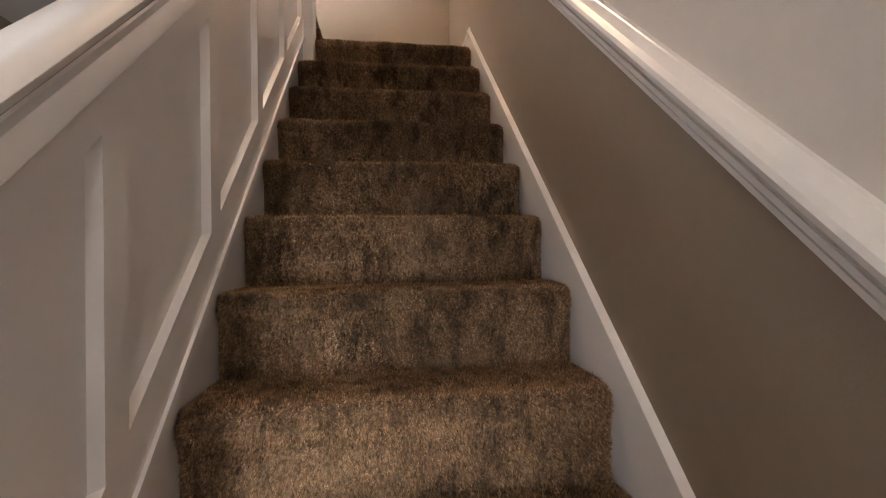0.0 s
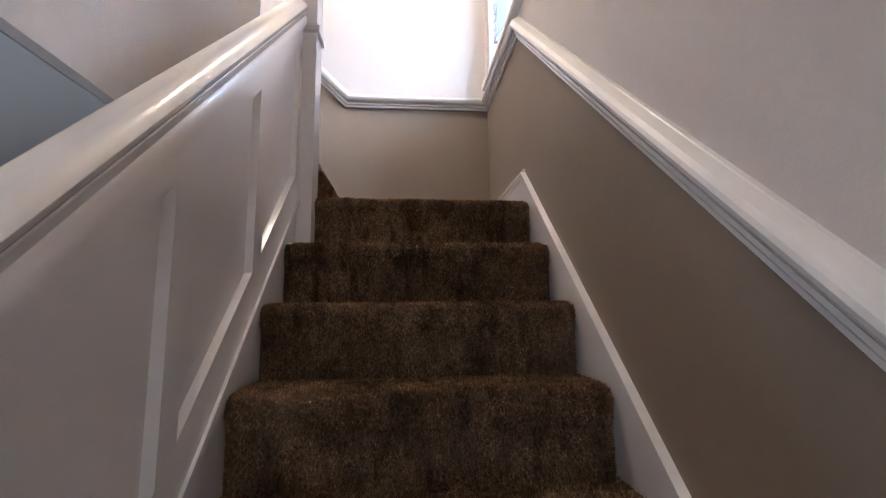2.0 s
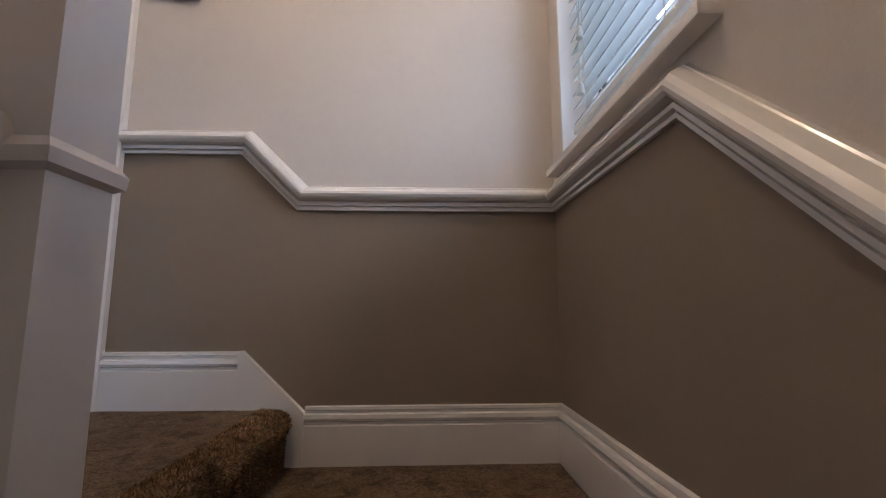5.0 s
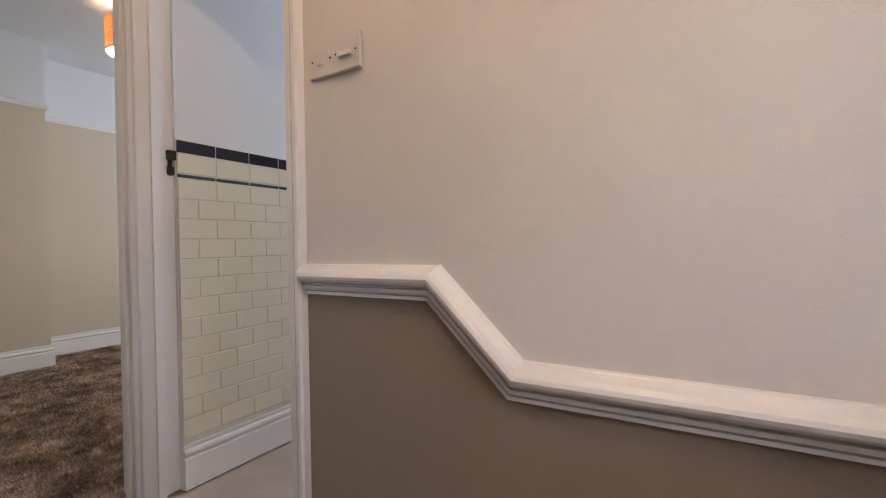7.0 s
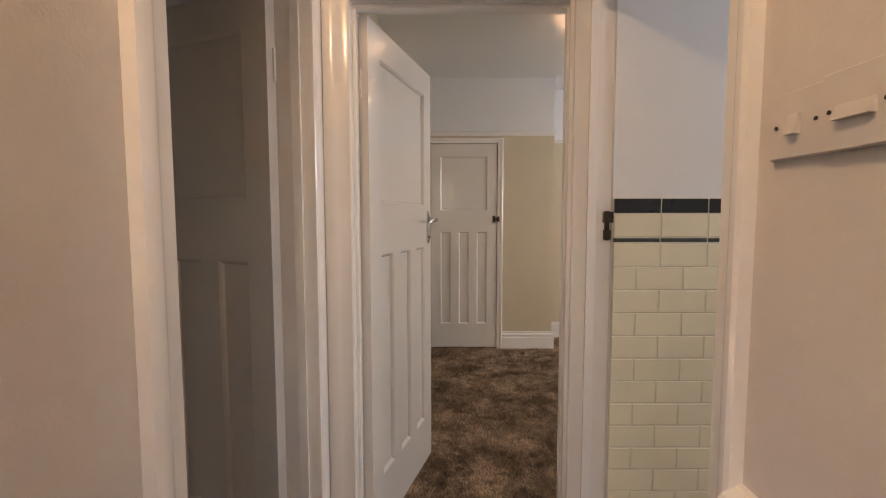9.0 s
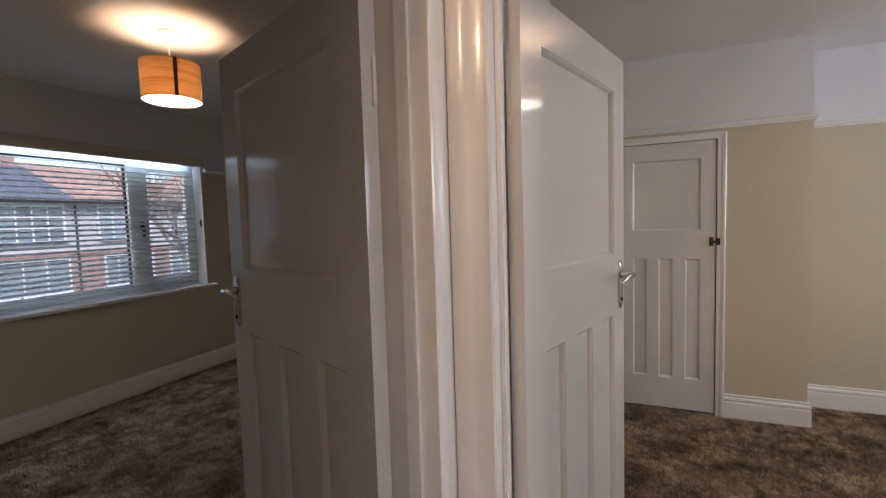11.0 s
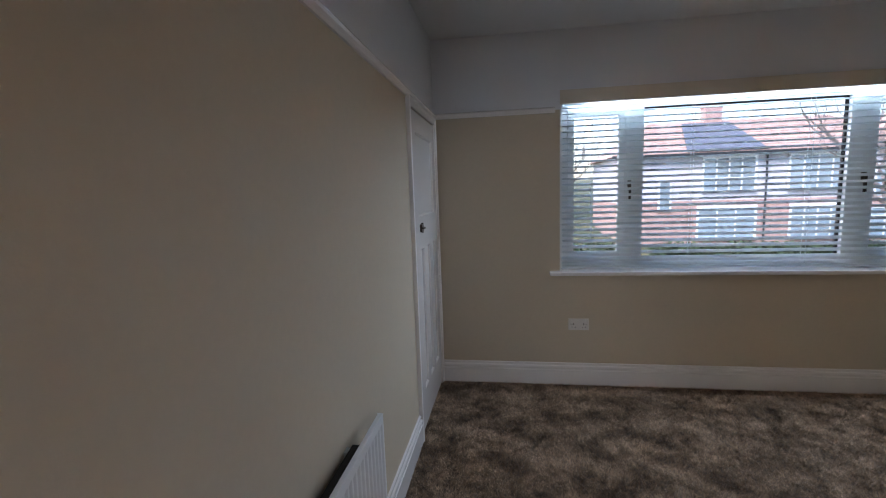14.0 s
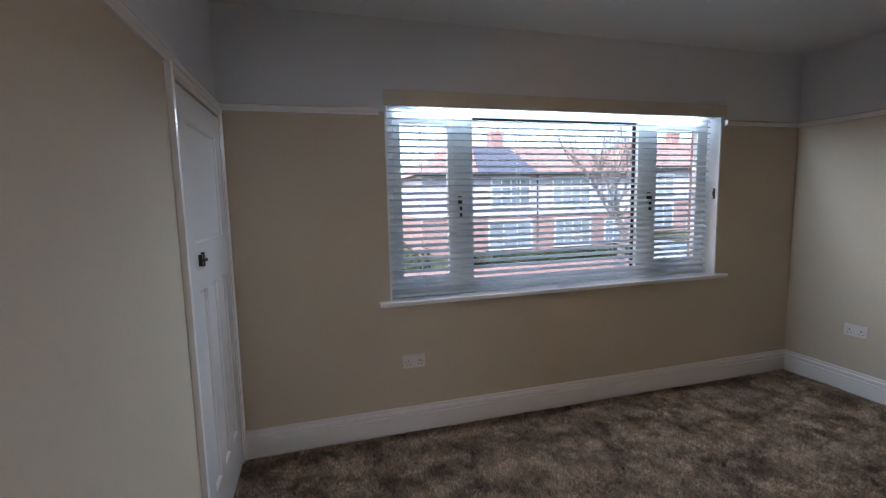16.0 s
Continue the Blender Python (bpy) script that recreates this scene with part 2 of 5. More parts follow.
def part(name, bm, mat, parent, label=""):
    """One mesh object under a thing or under a part, in the parent's own space."""
    ob = put(name, bm, mat)
    ob.parent = parent
    return tagged(ob, label)


def thing(name, m, label, category, group="", kind=""):
    ob = new(name)
    ob.matrix_world = m
    ob.empty_display_size = 0.1
    return tagged(ob, label, category, group, kind)


def structure(name, bm, mat, label="", category="wall"):
    return tagged(put(name, bm, mat), label, category, "", "structure")


def box(bm, x0, x1, y0, y1, z0, z1, bevel=0.0, seg=2):
    res = bmesh.ops.create_cube(bm, size=1.0)
    vs = res["verts"]
    for v in vs:
        v.co = Vector(((x0 + x1) / 2 + v.co.x * (x1 - x0), (y0 + y1) / 2 + v.co.y * (y1 - y0), (z0 + z1) / 2 + v.co.z * (z1 - z0)))
    if bevel:
        es = {e for v in vs for e in v.link_edges}
        bmesh.ops.bevel(bm, geom=list(es), offset=bevel, segments=seg, affect="EDGES", profile=0.7)
    return bm


def boxes(*rows, bevel=0.0):
    bm = bmesh.new()
    for r in rows:
        box(bm, *r, bevel=bevel)
    return bm


def loft(bm, rings, closed=True, cap=True):
    """Skin between rings of equal length."""
    vr = [[bm.verts.new(p) for p in ring] for ring in rings]
    n = len(vr[0])
    for a, b in zip(vr, vr[1:]):
        for i in range(n if closed else n - 1):
            j = (i + 1) % n
            bm.faces.new((a[i], a[j], b[j], b[i]))
    if cap and closed:
        bm.faces.new(vr[0][::-1])
        bm.faces.new(vr[-1])
    return bm


def sweep(bm, profile, pts, normals):
    """Run a moulding profile (out from the wall, up) along a line on walls, mitred at every bend."""
    pts = [Vector(p) for p in pts]
    segs = []
    for i, n in enumerate(normals):
        n = Vector(n).normalized()
        t = (pts[i + 1] - pts[i]).normalized()
        up = t.cross(n)
        if up.z < 0:
            up = -up
        segs.append((n, up.normalized()))
    rings = []
    for i, p in enumerate(pts):
        a = segs[max(i - 1, 0)]
        b = segs[min(i, len(segs) - 1)]
        n = (a[0] + b[0]) / (1 + a[0].dot(b[0]))
        u = (a[1] + b[1]) / (1 + a[1].dot(b[1]))
        rings.append([p + n * o + u * h for o, h in profile])
    return loft(bm, rings)


def tube(bm, pts, r, n=10, cap=True):
    pts = [Vector(p) for p in pts]
    rings = []
    for i, p in enumerate(pts):
        t = (pts[min(i + 1, len(pts) - 1)] - pts[max(i - 1, 0)]).normalized()
        side = t.cross(Vector((0, 0, 1)) if abs(t.z) < 0.9 else Vector((1, 0, 0))).normalized()
        up = side.cross(t)
        rr = r[i] if isinstance(r, (list, tuple)) else r
        rings.append([p + (side * math.cos(k * math.tau / n) + up * math.sin(k * math.tau / n)) * rr for k in range(n)])
    return loft(bm, rings, cap=cap)


def lathe(bm, rows, n=24, centre=(0, 0, 0)):
    c = Vector(centre)
    return loft(bm, [[c + Vector((r * math.cos(k * math.tau / n), r * math.sin(k * math.tau / n), z)) for k in range(n)] for r, z in rows])


# ---- plan ----
XR = 0.495            # wall beside the stairs
YF = 1.00             # far wall of the landing
XB, YB = -1.78, 0.14  # back bedroom wall, front bedroom wall (landing faces)
XS0, XS1 = -0.630, -0.55   # wall between front bedroom and stairs
YW = -3.47            # window wall of the front bedroom
XL = -4.86            # far side of the front bedroom
CEIL = 2.55
RAIL = 2.018          # underside of the picture rails
RISE, GOING = 0.1925, 0.1985
LOW = -0.163          # quarter landing
NOSE = 0.096          # front edge of the quarter landing
SLOPE = 0.955           # balustrade
RAKE = 0.938            # dado rail and wall string
DOOR_TOP = 1.975
GROUND = -2.75
WX0, WX1, WZ0, WZ1 = -4.07, -1.545, 0.87, 2.075   # front window opening
SY0, SY1, SZ0, SZ1 = 0.21, 0.885, 0.735, 1.95     # stair window opening


def wall_with_hole(name, axis, face, back, a0, a1, z0, z1, holes, mat, label, z_top=None):
    """A wall slab between two planes, with openings (a0, a1, z0, z1) cut through."""
    bm = bmesh.new()

    def slab(p0, p1, q0, q1):
        if p1 - p0 < 1e-4 or q1 - q0 < 1e-4:
            return
        lo, hi = min(face, back), max(face, back)
        if axis == "x":
            box(bm, lo, hi, p0, p1, q0, q1)
        else:
            box(bm, p0, p1, lo, hi, q0, q1)

    edges = a0
    for h in sorted(holes):
        slab(edges, h[0], z0, z1)
        slab(h[0], h[1], z0, h[2])
        slab(h[0], h[1], h[3], z1)
        edges = h[1]
    slab(edges, a1, z0, z1)
    return structure(name, bm, mat, label)


# ---- walls ----
DADO = 0.645  # paint line behind the dado rail on the quarter landing


def poly_wall(name, axis, face, thick, outline, mat, label):
    """A wall leaf with any outline (a, z) extruded away from its face."""
    bm = bmesh.new()
    rings = []
    for d in (face, face + thick):
        rings.append([Vector((d, a, z)) if axis == "x" else Vector((a, d, z)) for a, z in outline])
    loft(bm, rings)
    return structure(name, bm, mat, label)


KX0, KX1 = -0.330, -0.510      # kink of the dado on the far wall
KY = 0.245                     # kink of the dado on the stair wall
BOT = -3.2


def stair_line(y, offset):
    return offset + (y - KY) * RAKE


# far wall: taupe below the dado, off-white above
poly_wall("wall_far_lower", "y", YF, 0.11, [(XR + 0.25, BOT), (XR + 0.25, DADO), (KX0, DADO), (KX1, DADO + 0.183), (-0.935, DADO + 0.183), (-0.935, BOT)], M_DADO, "taupe painted wall below the dado rail")
poly_wall("wall_far_upper", "y", YF, 0.11, [(XR + 0.25, DADO), (XR + 0.25, CEIL), (-0.935, CEIL), (-0.935, DADO + 0.183), (KX1, DADO + 0.183), (KX0, DADO)], M_UPPER, "off-white painted wall above the dado rail")
poly_wall("wall_far_head", "y", YF, 0.11, [(-0.935, DOOR_TOP + 0.02), (-0.935, CEIL), (XB - 0.10, CEIL), (XB - 0.10, DOOR_TOP + 0.02)], M_UPPER, "off-white wall over the bathroom doorway")
poly_wall("wall_far_sliver", "y", YF, 0.11, [(XB + 0.035, -0.2), (XB + 0.035, DOOR_TOP + 0.02), (XB - 0.10, DOOR_TOP + 0.02), (XB - 0.10, -0.2)], M_UPPER, "narrow wall beside the bathroom doorway")
# stair wall with its window
YS = -5.2
poly_wall("wall_stair_lower", "x", XR, 0.31, [(YF, BOT), (YF, DADO), (KY, DADO), (YS, stair_line(YS, DADO)), (YS, BOT - 1.8), (YF, BOT - 1.8)], M_DADO, "taupe painted stair wall below the dado rail")
poly_wall("wall_stair_upper", "x", XR, 0.31, [(SY0, DADO - (KY - SY0) * RAKE), (SY0, CEIL), (YS, CEIL), (YS, stair_line(YS, DADO))], M_UPPER, "off-white stair wall above the dado rail")
wall_with_hole("wall_stair_window", "x", XR, XR + 0.31, SY0, YF, DADO, CEIL, [(SY0 + 0.0001, SY1 + 0.012, SZ0 - 0.022, SZ1 + 0.012)], M_UPPER, "off-white wall round the stair window")
# front bedroom wall along the stairs, standing over the hall
structure("wall_bedroom_stair_side", boxes((XS0 + 0.055, XS1, -2.56, YB - 0.05, -0.16, CEIL)), M_UPPER, "off-white wall beside the stairs")
CUP0, CUP1, CUPT = -3.42, -2.665, 1.955
wall_with_hole("wall_bedroom_cream", "x", XS0, XS0 + 0.055, YW, YB - 0.10, 0, RAIL, [(CUP0, CUP1, 0, CUPT)], M_CREAM, "cream painted bedroom wall below the picture rail")
structure("wall_bedroom_white", boxes((XS0, XS0 + 0.055, YW, YB - 0.10, RAIL, CEIL)), M_WHITE, "white painted wall band above the picture rail")
# wall between landing and front bedroom
FX0, FX1 = -1.70, -0.95
wall_with_hole("wall_front_landing", "y", YB, YB - 0.05, XB - 0.10, XS1, 0, CEIL, [(FX0 - 0.02, FX1 + 0.02, 0, DOOR_TOP + 0.02)], M_UPPER, "off-white landing wall round the bedroom doorway")
wall_with_hole("wall_front_inner", "y", YB - 0.05, YB - 0.10, XL, XS0 + 0.055, 0, RAIL, [(FX0 - 0.02, FX1 + 0.02, 0, DOOR_TOP + 0.02)], M_CREAM, "cream bedroom wall round the doorway")
structure("wall_front_inner_top", boxes((XL, XS0 + 0.055, YB - 0.10, YB - 0.05, RAIL, CEIL)), M_WHITE, "white wall band above the picture rail")
# wall between landing and back bedroom
BY0, BY1 = 0.255, 0.990
wall_with_hole("wall_back_landing", "x", XB, XB - 0.05, YB, YF, 0, CEIL, [(BY0 - 0.02, BY1 + 0.02, 0, DOOR_TOP + 0.02)], M_UPPER, "off-white landing wall round the back bedroom doorway")
wall_with_hole("wall_back_inner", "x", XB - 0.05, XB - 0.10, YB - 0.05, YF + 0.11, 0, CEIL, [(BY0 - 0.02, BY1 + 0.02, 0, DOOR_TOP + 0.02)], M_CREAM, "cream wall inside the back bedroom")
# window wall
wall_with_hole("wall_window", "y", YW, YW - 0.10, XL - 0.1, XR + 0.25, 0, RAIL, [(WX0 - 0.012, WX1 + 0.012, WZ0 - 0.028, RAIL)], M_CREAM, "cream painted wall under and beside the window")
wall_with_hole("wall_window_top", "y", YW, YW - 0.10, XL - 0.1, XR + 0.25, RAIL, CEIL, [(WX0 - 0.012, WX1 + 0.012, RAIL, WZ1 + 0.012)], M_WHITE, "white painted wall band over the window")
M_BRICK_OUT = material("outer_brick", (0.28, 0.12, 0.08), 0.9, vary=0.2, scale=14, bump=0.3, bump_scale=60)
wall_with_hole("wall_window_outer", "y", YW - 0.10, YW - 0.28, XL - 0.1, XR + 0.25, GROUND, CEIL, [(WX0 - 0.012, WX1 + 0.012, WZ0 - 0.028, WZ1 + 0.012)], M_BRICK_OUT, "brick outer leaf of the front wall")
structure("wall_bedroom_far", boxes((XL - 0.1, XL, YW, YB - 0.05, 0, RAIL)), M_CREAM, "cream painted bedroom wall opposite the stairs")
structure("wall_bedroom_far_top", boxes((XL - 0.1, XL, YW, YB - 0.05, RAIL, CEIL)), M_WHITE, "white painted wall band above the picture rail")
# back bedroom shell: cupboard wall, chimney side and recess
CX = -4.45
wall_with_hole("wall_back_cupboard", "x", CX, CX - 0.10, YB - 0.05, 1.60, 0, 2.04, [(0.44, 1.07, 0, 1.95)], M_CREAM, "cream wall with a cupboard door")
structure("wall_back_cupboard_top", boxes((CX - 0.10, CX, YB - 0.05, 1.60, 2.04, CEIL)), M_WHITE, "white wall band over the cupboard")
structure("wall_back_recess_side", boxes((-4.84, CX - 0.10, 1.50, 1.60, 0, 2.04)), M_CREAM, "cream return wall of the recess")
structure("wall_back_recess_side_top", boxes((-4.84, CX - 0.10, 1.50, 1.60, 2.04, CEIL)), M_WHITE, "white band over the return wall")
structure("wall_back_recess", boxes((-4.94, -4.84, 1.50, 4.0, 0, 2.04)), M_CREAM, "cream wall in the recess")
structure("wall_back_recess_top", boxes((-4.94, -4.84, 1.50, 4.0, 2.04, CEIL)), M_WHITE, "white band over the recess")
structure("wall_back_end", boxes((-4.94, -1.80, 4.0, 4.10, 0, CEIL)), M_CREAM, "cream end wall of the back bedroom")
structure("wall_back_party", boxes((-1.88, -1.80, YF + 0.11, 4.0, 0, CEIL)), M_CREAM, "cream wall between back bedroom and bathroom")
structure("wall_back_south", boxes((CX, XB - 0.10, YB - 0.05, YB, 0, CEIL)), M_CREAM, "cream wall behind the open back bedroom door")
# bathroom shell
structure("wall_bath_tiled_core", boxes((-1.80, -1.712, YF + 0.11, 3.2, 0, CEIL)), M_WHITE, "white painted wall above the bathroom tiles")
structure("wall_bath_end", boxes((-1.712, 0.6, 3.2, 3.3, 0, CEIL)), M_WHITE, "white bathroom end wall")
structure("wall_bath_side", boxes((0.5, 0.6, YF + 0.11, 3.2, 0, CEIL)), M_WHITE, "white bathroom side wall")
# ceilings
structure("ceiling_landing", boxes((XB, XR + 0.25, YB, YF, CEIL, CEIL + 0.1)), M_CEIL, "white landing ceiling", "ceiling")
structure("ceiling_stairs", boxes((XS1, XR + 0.31, -2.72, YB, CEIL, CEIL + 0.1)), M_CEIL, "white ceiling over the stairs", "ceiling")
structure("ceiling_front_bedroom", boxes((XL - 0.1, XS1, YW - 0.28, YB, CEIL, CEIL + 0.1)), M_CEIL, "white front bedroom ceiling", "ceiling")
structure("ceiling_back_bedroom", boxes((-4.94, XB, YB, 4.1, CEIL, CEIL + 0.1)), M_CEIL, "white back bedroom ceiling", "ceiling")
structure("ceiling_bathroom", boxes((XB, 0.6, YF, 3.3, CEIL, CEIL + 0.1)), M_CEIL, "white bathroom ceiling", "ceiling")


# ---- floors ----
def carpet_sheet(name, x0, x1, y0, y1, z, mat, label, step=0.05, deep=0.14):
    bm = bmesh.new()
    nx, ny = max(2, int((x1 - x0) / step)), max(2, int((y1 - y0) / step))
    rows = []
    for j in range(ny + 1):
        row = []
        for i in range(nx + 1):
            x, y = x0 + (x1 - x0) * i / nx, y0 + (y1 - y0) * j / ny
            row.append(bm.verts.new((x, y, z + 0.004 * noise.noise(Vector((x * 5, y * 5, 0))))))
        rows.append(row)
    for j in range(ny):
        for i in range(nx):
            bm.faces.new((rows[j][i], rows[j][i + 1], rows[j + 1][i + 1], rows[j + 1][i]))
    box(bm, x0, x1, y0, y1, z - deep, z - 0.02)
    return smooth(structure(name, bm, mat, label, "floor"))


carpet_sheet("floor_front_bedroom", XL, XS0 + 0.055, YW, YB, 0.0, M_LANDING, "mottled brown pile carpet in the front bedroom")
carpet_sheet("floor_back_bedroom", -4.84, XB, YB, 4.0, 0.0, M_LANDING, "mottled brown pile carpet in the back bedroom")
carpet_sheet("floor_landing", XB, -0.36, YB, YF, 0.0, M_STAIR, "brown pile carpet on the upper landing")
structure("floor_bathroom", boxes((XB, 0.5, YF, 3.2, -0.14, -0.006)), M_VINYL, "pale wood-look vinyl bathroom floor", "floor")


# ---- stairs ----
TX0, TX1 = -0.374, 0.470


def step_mesh(x0, x1, nose, z, back, drop, side_round=0.03):
    """Carpet over one step: riser, bullnose, tread, with rounded ends and an uneven pile."""
    bm = bmesh.new()
    r = 0.030
    prof = [(nose + 0.018, z - drop - 0.01)]
    k = 7
    for i in range(1, k):
        prof.append((nose + 0.018, z - drop + (drop - 0.05) * i / k))
    prof += [(nose + 0.010, z - 0.052)]
    prof += [(nose + r - r * math.sin(radians(a)), z - r - r * math.cos(radians(a)) + 0.0) for a in (40, 70, 90, 115, 140, 160, 180)]
    m = max(3, int((back - nose) / 0.03))
    for i in range(1, m + 1):
        prof.append((nose + r + (back - nose - r) * i / m, z))
    nx = 44
    rings = []
    for i in range(nx + 1):
        f = i / nx
        x = x0 + (x1 - x0) * f
        edge = min(x - x0, x1 - x)
        pull = side_round * max(0.0, 1 - edge / 0.035) ** 2
        ring = []
        for y, zz in prof:
            w = 0.0025 * noise.noise(Vector((x * 34, y * 34, zz * 34))) + 0.0035 * noise.noise(Vector((x * 6, y * 6, zz * 6)))
            front = max(0.0, 1 - (y - nose) / 0.05)
            ring.append(Vector((x, y + pull * front - w * front, zz - pull * 0.45 * max(0.0, 1 - (y - nose) / 0.09) + w * 0.8)))
        rings.append(ring)
    return loft(bm, rings, closed=False)


def pile(parent, mat, per_m2, width, tall, lean, seed, keep=None, nap=0.0):
    """Tufts of pile over the parent's mesh; lean is how far they lie over, nap how far brushed areas turn."""
    rng = np.random.default_rng(seed)
    me = parent.data
    me.calc_loop_triangles()
    co = np.empty(len(me.vertices) * 3)
    me.vertices.foreach_get("co", co)
    tri = np.empty(len(me.loop_triangles) * 3, dtype=np.int32)
    me.loop_triangles.foreach_get("vertices", tri)
    v = co.reshape(-1, 3)[tri.reshape(-1, 3)]
    n = np.cross(v[:, 1] - v[:, 0], v[:, 2] - v[:, 0])
    area = np.linalg.norm(n, axis=1) / 2
    n = n / (2 * area[:, None] + 1e-12)
    if keep is not None:
        area = area * keep(v.mean(axis=1), n)
    count = int(area.sum() * per_m2)
    pick = rng.choice(len(area), count, p=area / area.sum())
    a, c = rng.random(count), rng.random(count)
    flip = a + c > 1
    a[flip], c[flip] = 1 - a[flip], 1 - c[flip]
    v, n = v[pick], n[pick]
    p = v[:, 0] + a[:, None] * (v[:, 1] - v[:, 0]) + c[:, None] * (v[:, 2] - v[:, 0])
    out = np.where((n[:, 2] + -n[:, 1] < 0)[:, None], -n, n)
    way = rng.normal(0, 1, (count, 3))
    if nap:   # the direction in which feet and the cleaner brushed it
        x, y = p[:, 0], p[:, 1]
        turn = 2.6 * np.sin(7.3 * x + 2.3 * np.sin(9.1 * y + 1.3 * x)) + 2.2 * np.sin(12.7 * y + 2.9 * np.sin(8.3 * x - 2.0 * y)) + 1.6 * np.sin(23.0 * x + 3.0 * np.sin(17.0 * y + x))
        way += nap * np.stack((np.cos(turn), np.sin(turn), turn * 0), axis=1)
    else:
        way[:, 2] -= 0.8
    way -= out * (way * out).sum(axis=1)[:, None]
    way /= np.linalg.norm(way, axis=1)[:, None] + 1e-9
    long = tall * rng.uniform(0.6, 1.3, count)[:, None]
    side = np.cross(out, way + 0.6 * rng.normal(0, 1, (count, 3)))
    side /= np.linalg.norm(side, axis=1)[:, None] + 1e-9
    verts = np.stack((p - side * width / 2 - out * 0.001, p + side * width / 2 - out * 0.001, p + out * long + way * long * lean), axis=1)
    mesh = bpy.data.meshes.new("carpet_nap")
    mesh.from_pydata(verts.reshape(-1, 3), [], np.arange(count * 3).reshape(-1, 3))
    mesh.materials.append(mat)
    ob = new("carpet_nap", mesh)
    ob.parent = parent
    return tagged(ob, "", "", "", "stuff")


staircase = thing("staircase", pose(0, 0, 0), "straight flight of brown carpeted stairs between white strings", "staircase")
for k in range(0, 15):
    nose, z = NOSE - GOING * k, LOW - RISE * k
    back = YF if k == 0 else nose + GOING + 0.02
    step = smooth(part("carpeted_step", step_mesh(TX0, TX1, nose, z, back, RISE), M_STAIR, staircase, "brown pile carpet over a step" if k == 0 else ""), 60)
    if k < 9:
        pile(step, M_STAIR_PILE, 100000, 0.003, 0.007, 0.6, 40 + k, lambda p, n, y=nose: p[:, 1] < y + 0.30)
landing_step = smooth(tagged(put("landing_step", step_mesh(NOSE + 0.05, YF - 0.02, 0, 0, 0.1, -LOW), M_STAIR), "brown carpeted step up to the landing", "step", "", "structure"), 60)
landing_step.matrix_world = Matrix.Translation((-0.318, 0, 0)) @ Matrix(((0, -1, 0, 0), (1, 0, 0, 0), (0, 0, 1, 0), (0, 0, 0, 1)))


pile(landing_step, M_STAIR_PILE, 60000, 0.0035, 0.007, 0.6, 39)
for sheet, low, seed in ((scene.objects["floor_front_bedroom"], -3.46, 61), (scene.objects["floor_back_bedroom"], 0.2, 62)):
    pile(sheet, M_ROOM_PILE, 24000, 0.006, 0.013, 0.9, seed, lambda p, n, y=low: (p[:, 2] > -0.015) & (abs(n[:, 2]) > 0.8) & (p[:, 1] > y) & (p[:, 1] < y + 2.8), 0.75)


def string_board(name, x0, x1, y_top, z_top, y_low, below):
    """A sloping board beside the steps."""
    bm = bmesh.new()
    out = [(y_top, z_top), (y_low, z_top + (y_low - y_top) * RAKE), (y_low, z_top + (y_low - y_top) * RAKE - below), (y_top, z_top - below)]
    loft(bm, [[Vector((x, y, z)) for y, z in out] for x in (x0, x1)])
    return bm


part("string", string_board("s", XR - 0.022, XR, 0.245, -0.008, -3.6, 0.62), M_GLOSS, staircase, "white painted wall string")


# ---- trim on landing and stairs ----
def trim(name, bm, label, mat=None, angle=17):
    return smooth(tagged(put(name, bm, mat or M_GLOSS), label, "trim", "", "structure"), angle)


DADO_PROFILE = [(0, 0), (0.010, 0), (0.011, 0.008), (0.004, 0.0095), (0.004, 0.0135), (0.017, 0.0145), (0.018, 0.023), (0.009, 0.025), (0.009, 0.029), (0.022, 0.030), (0.031, 0.033), (0.037, 0.040), (0.040, 0.048), (0.038, 0.056), (0.031, 0.065), (0.021, 0.071), (0.011, 0.075), (0.009, 0.0775), (0, 0.079)]
SKIRT_PROFILE = [(0, 0), (0.020, 0), (0.020, 0.114), (0.011, 0.117), (0.010, 0.124), (0.018, 0.127), (0.0205, 0.135), (0.018, 0.146), (0.008, 0.150), (0.007, 0.157), (0.012, 0.159), (0.011, 0.168), (0, 0.170)]
PICTURE_PROFILE = [(0, -0.022), (0.010, -0.022), (0.013, -0.012), (0.022, -0.004), (0.026, 0.006), (0.020, 0.014), (0.008, 0.018), (0, 0.018)]
DZ = 0.610
E_ARCH = -0.897   # outer edge of the bathroom architrave
bm = bmesh.new()
sweep(bm, DADO_PROFILE, [(E_ARCH, YF, DZ + 0.183), (-0.525, YF, DZ + 0.183), (-0.340, YF, DZ), (XR, YF, DZ), (XR, 0.278, DZ), (XR, -2.7, DZ + (-2.7 - 0.278) * RAKE)],
      [(0, -1, 0)] * 3 + [(-1, 0, 0)] * 2)
trim("trim_dado_rail", bm, "white moulded dado rail")
bm = bmesh.new()
sweep(bm, SKIRT_PROFILE, [(-0.290, YF, LOW), (XR, YF, LOW), (XR, 0.246, LOW)], [(0, -1, 0), (-1, 0, 0)])
trim("baseboard_quarter_landing", bm, "white moulded skirting on the quarter landing")
bm = bmesh.new()
sweep(bm, SKIRT_PROFILE, [(E_ARCH, YF, 0), (-0.492, YF, 0)], [(0, -1, 0)])
trim("baseboard_landing", bm, "white moulded skirting on the landing")
bm = bmesh.new()
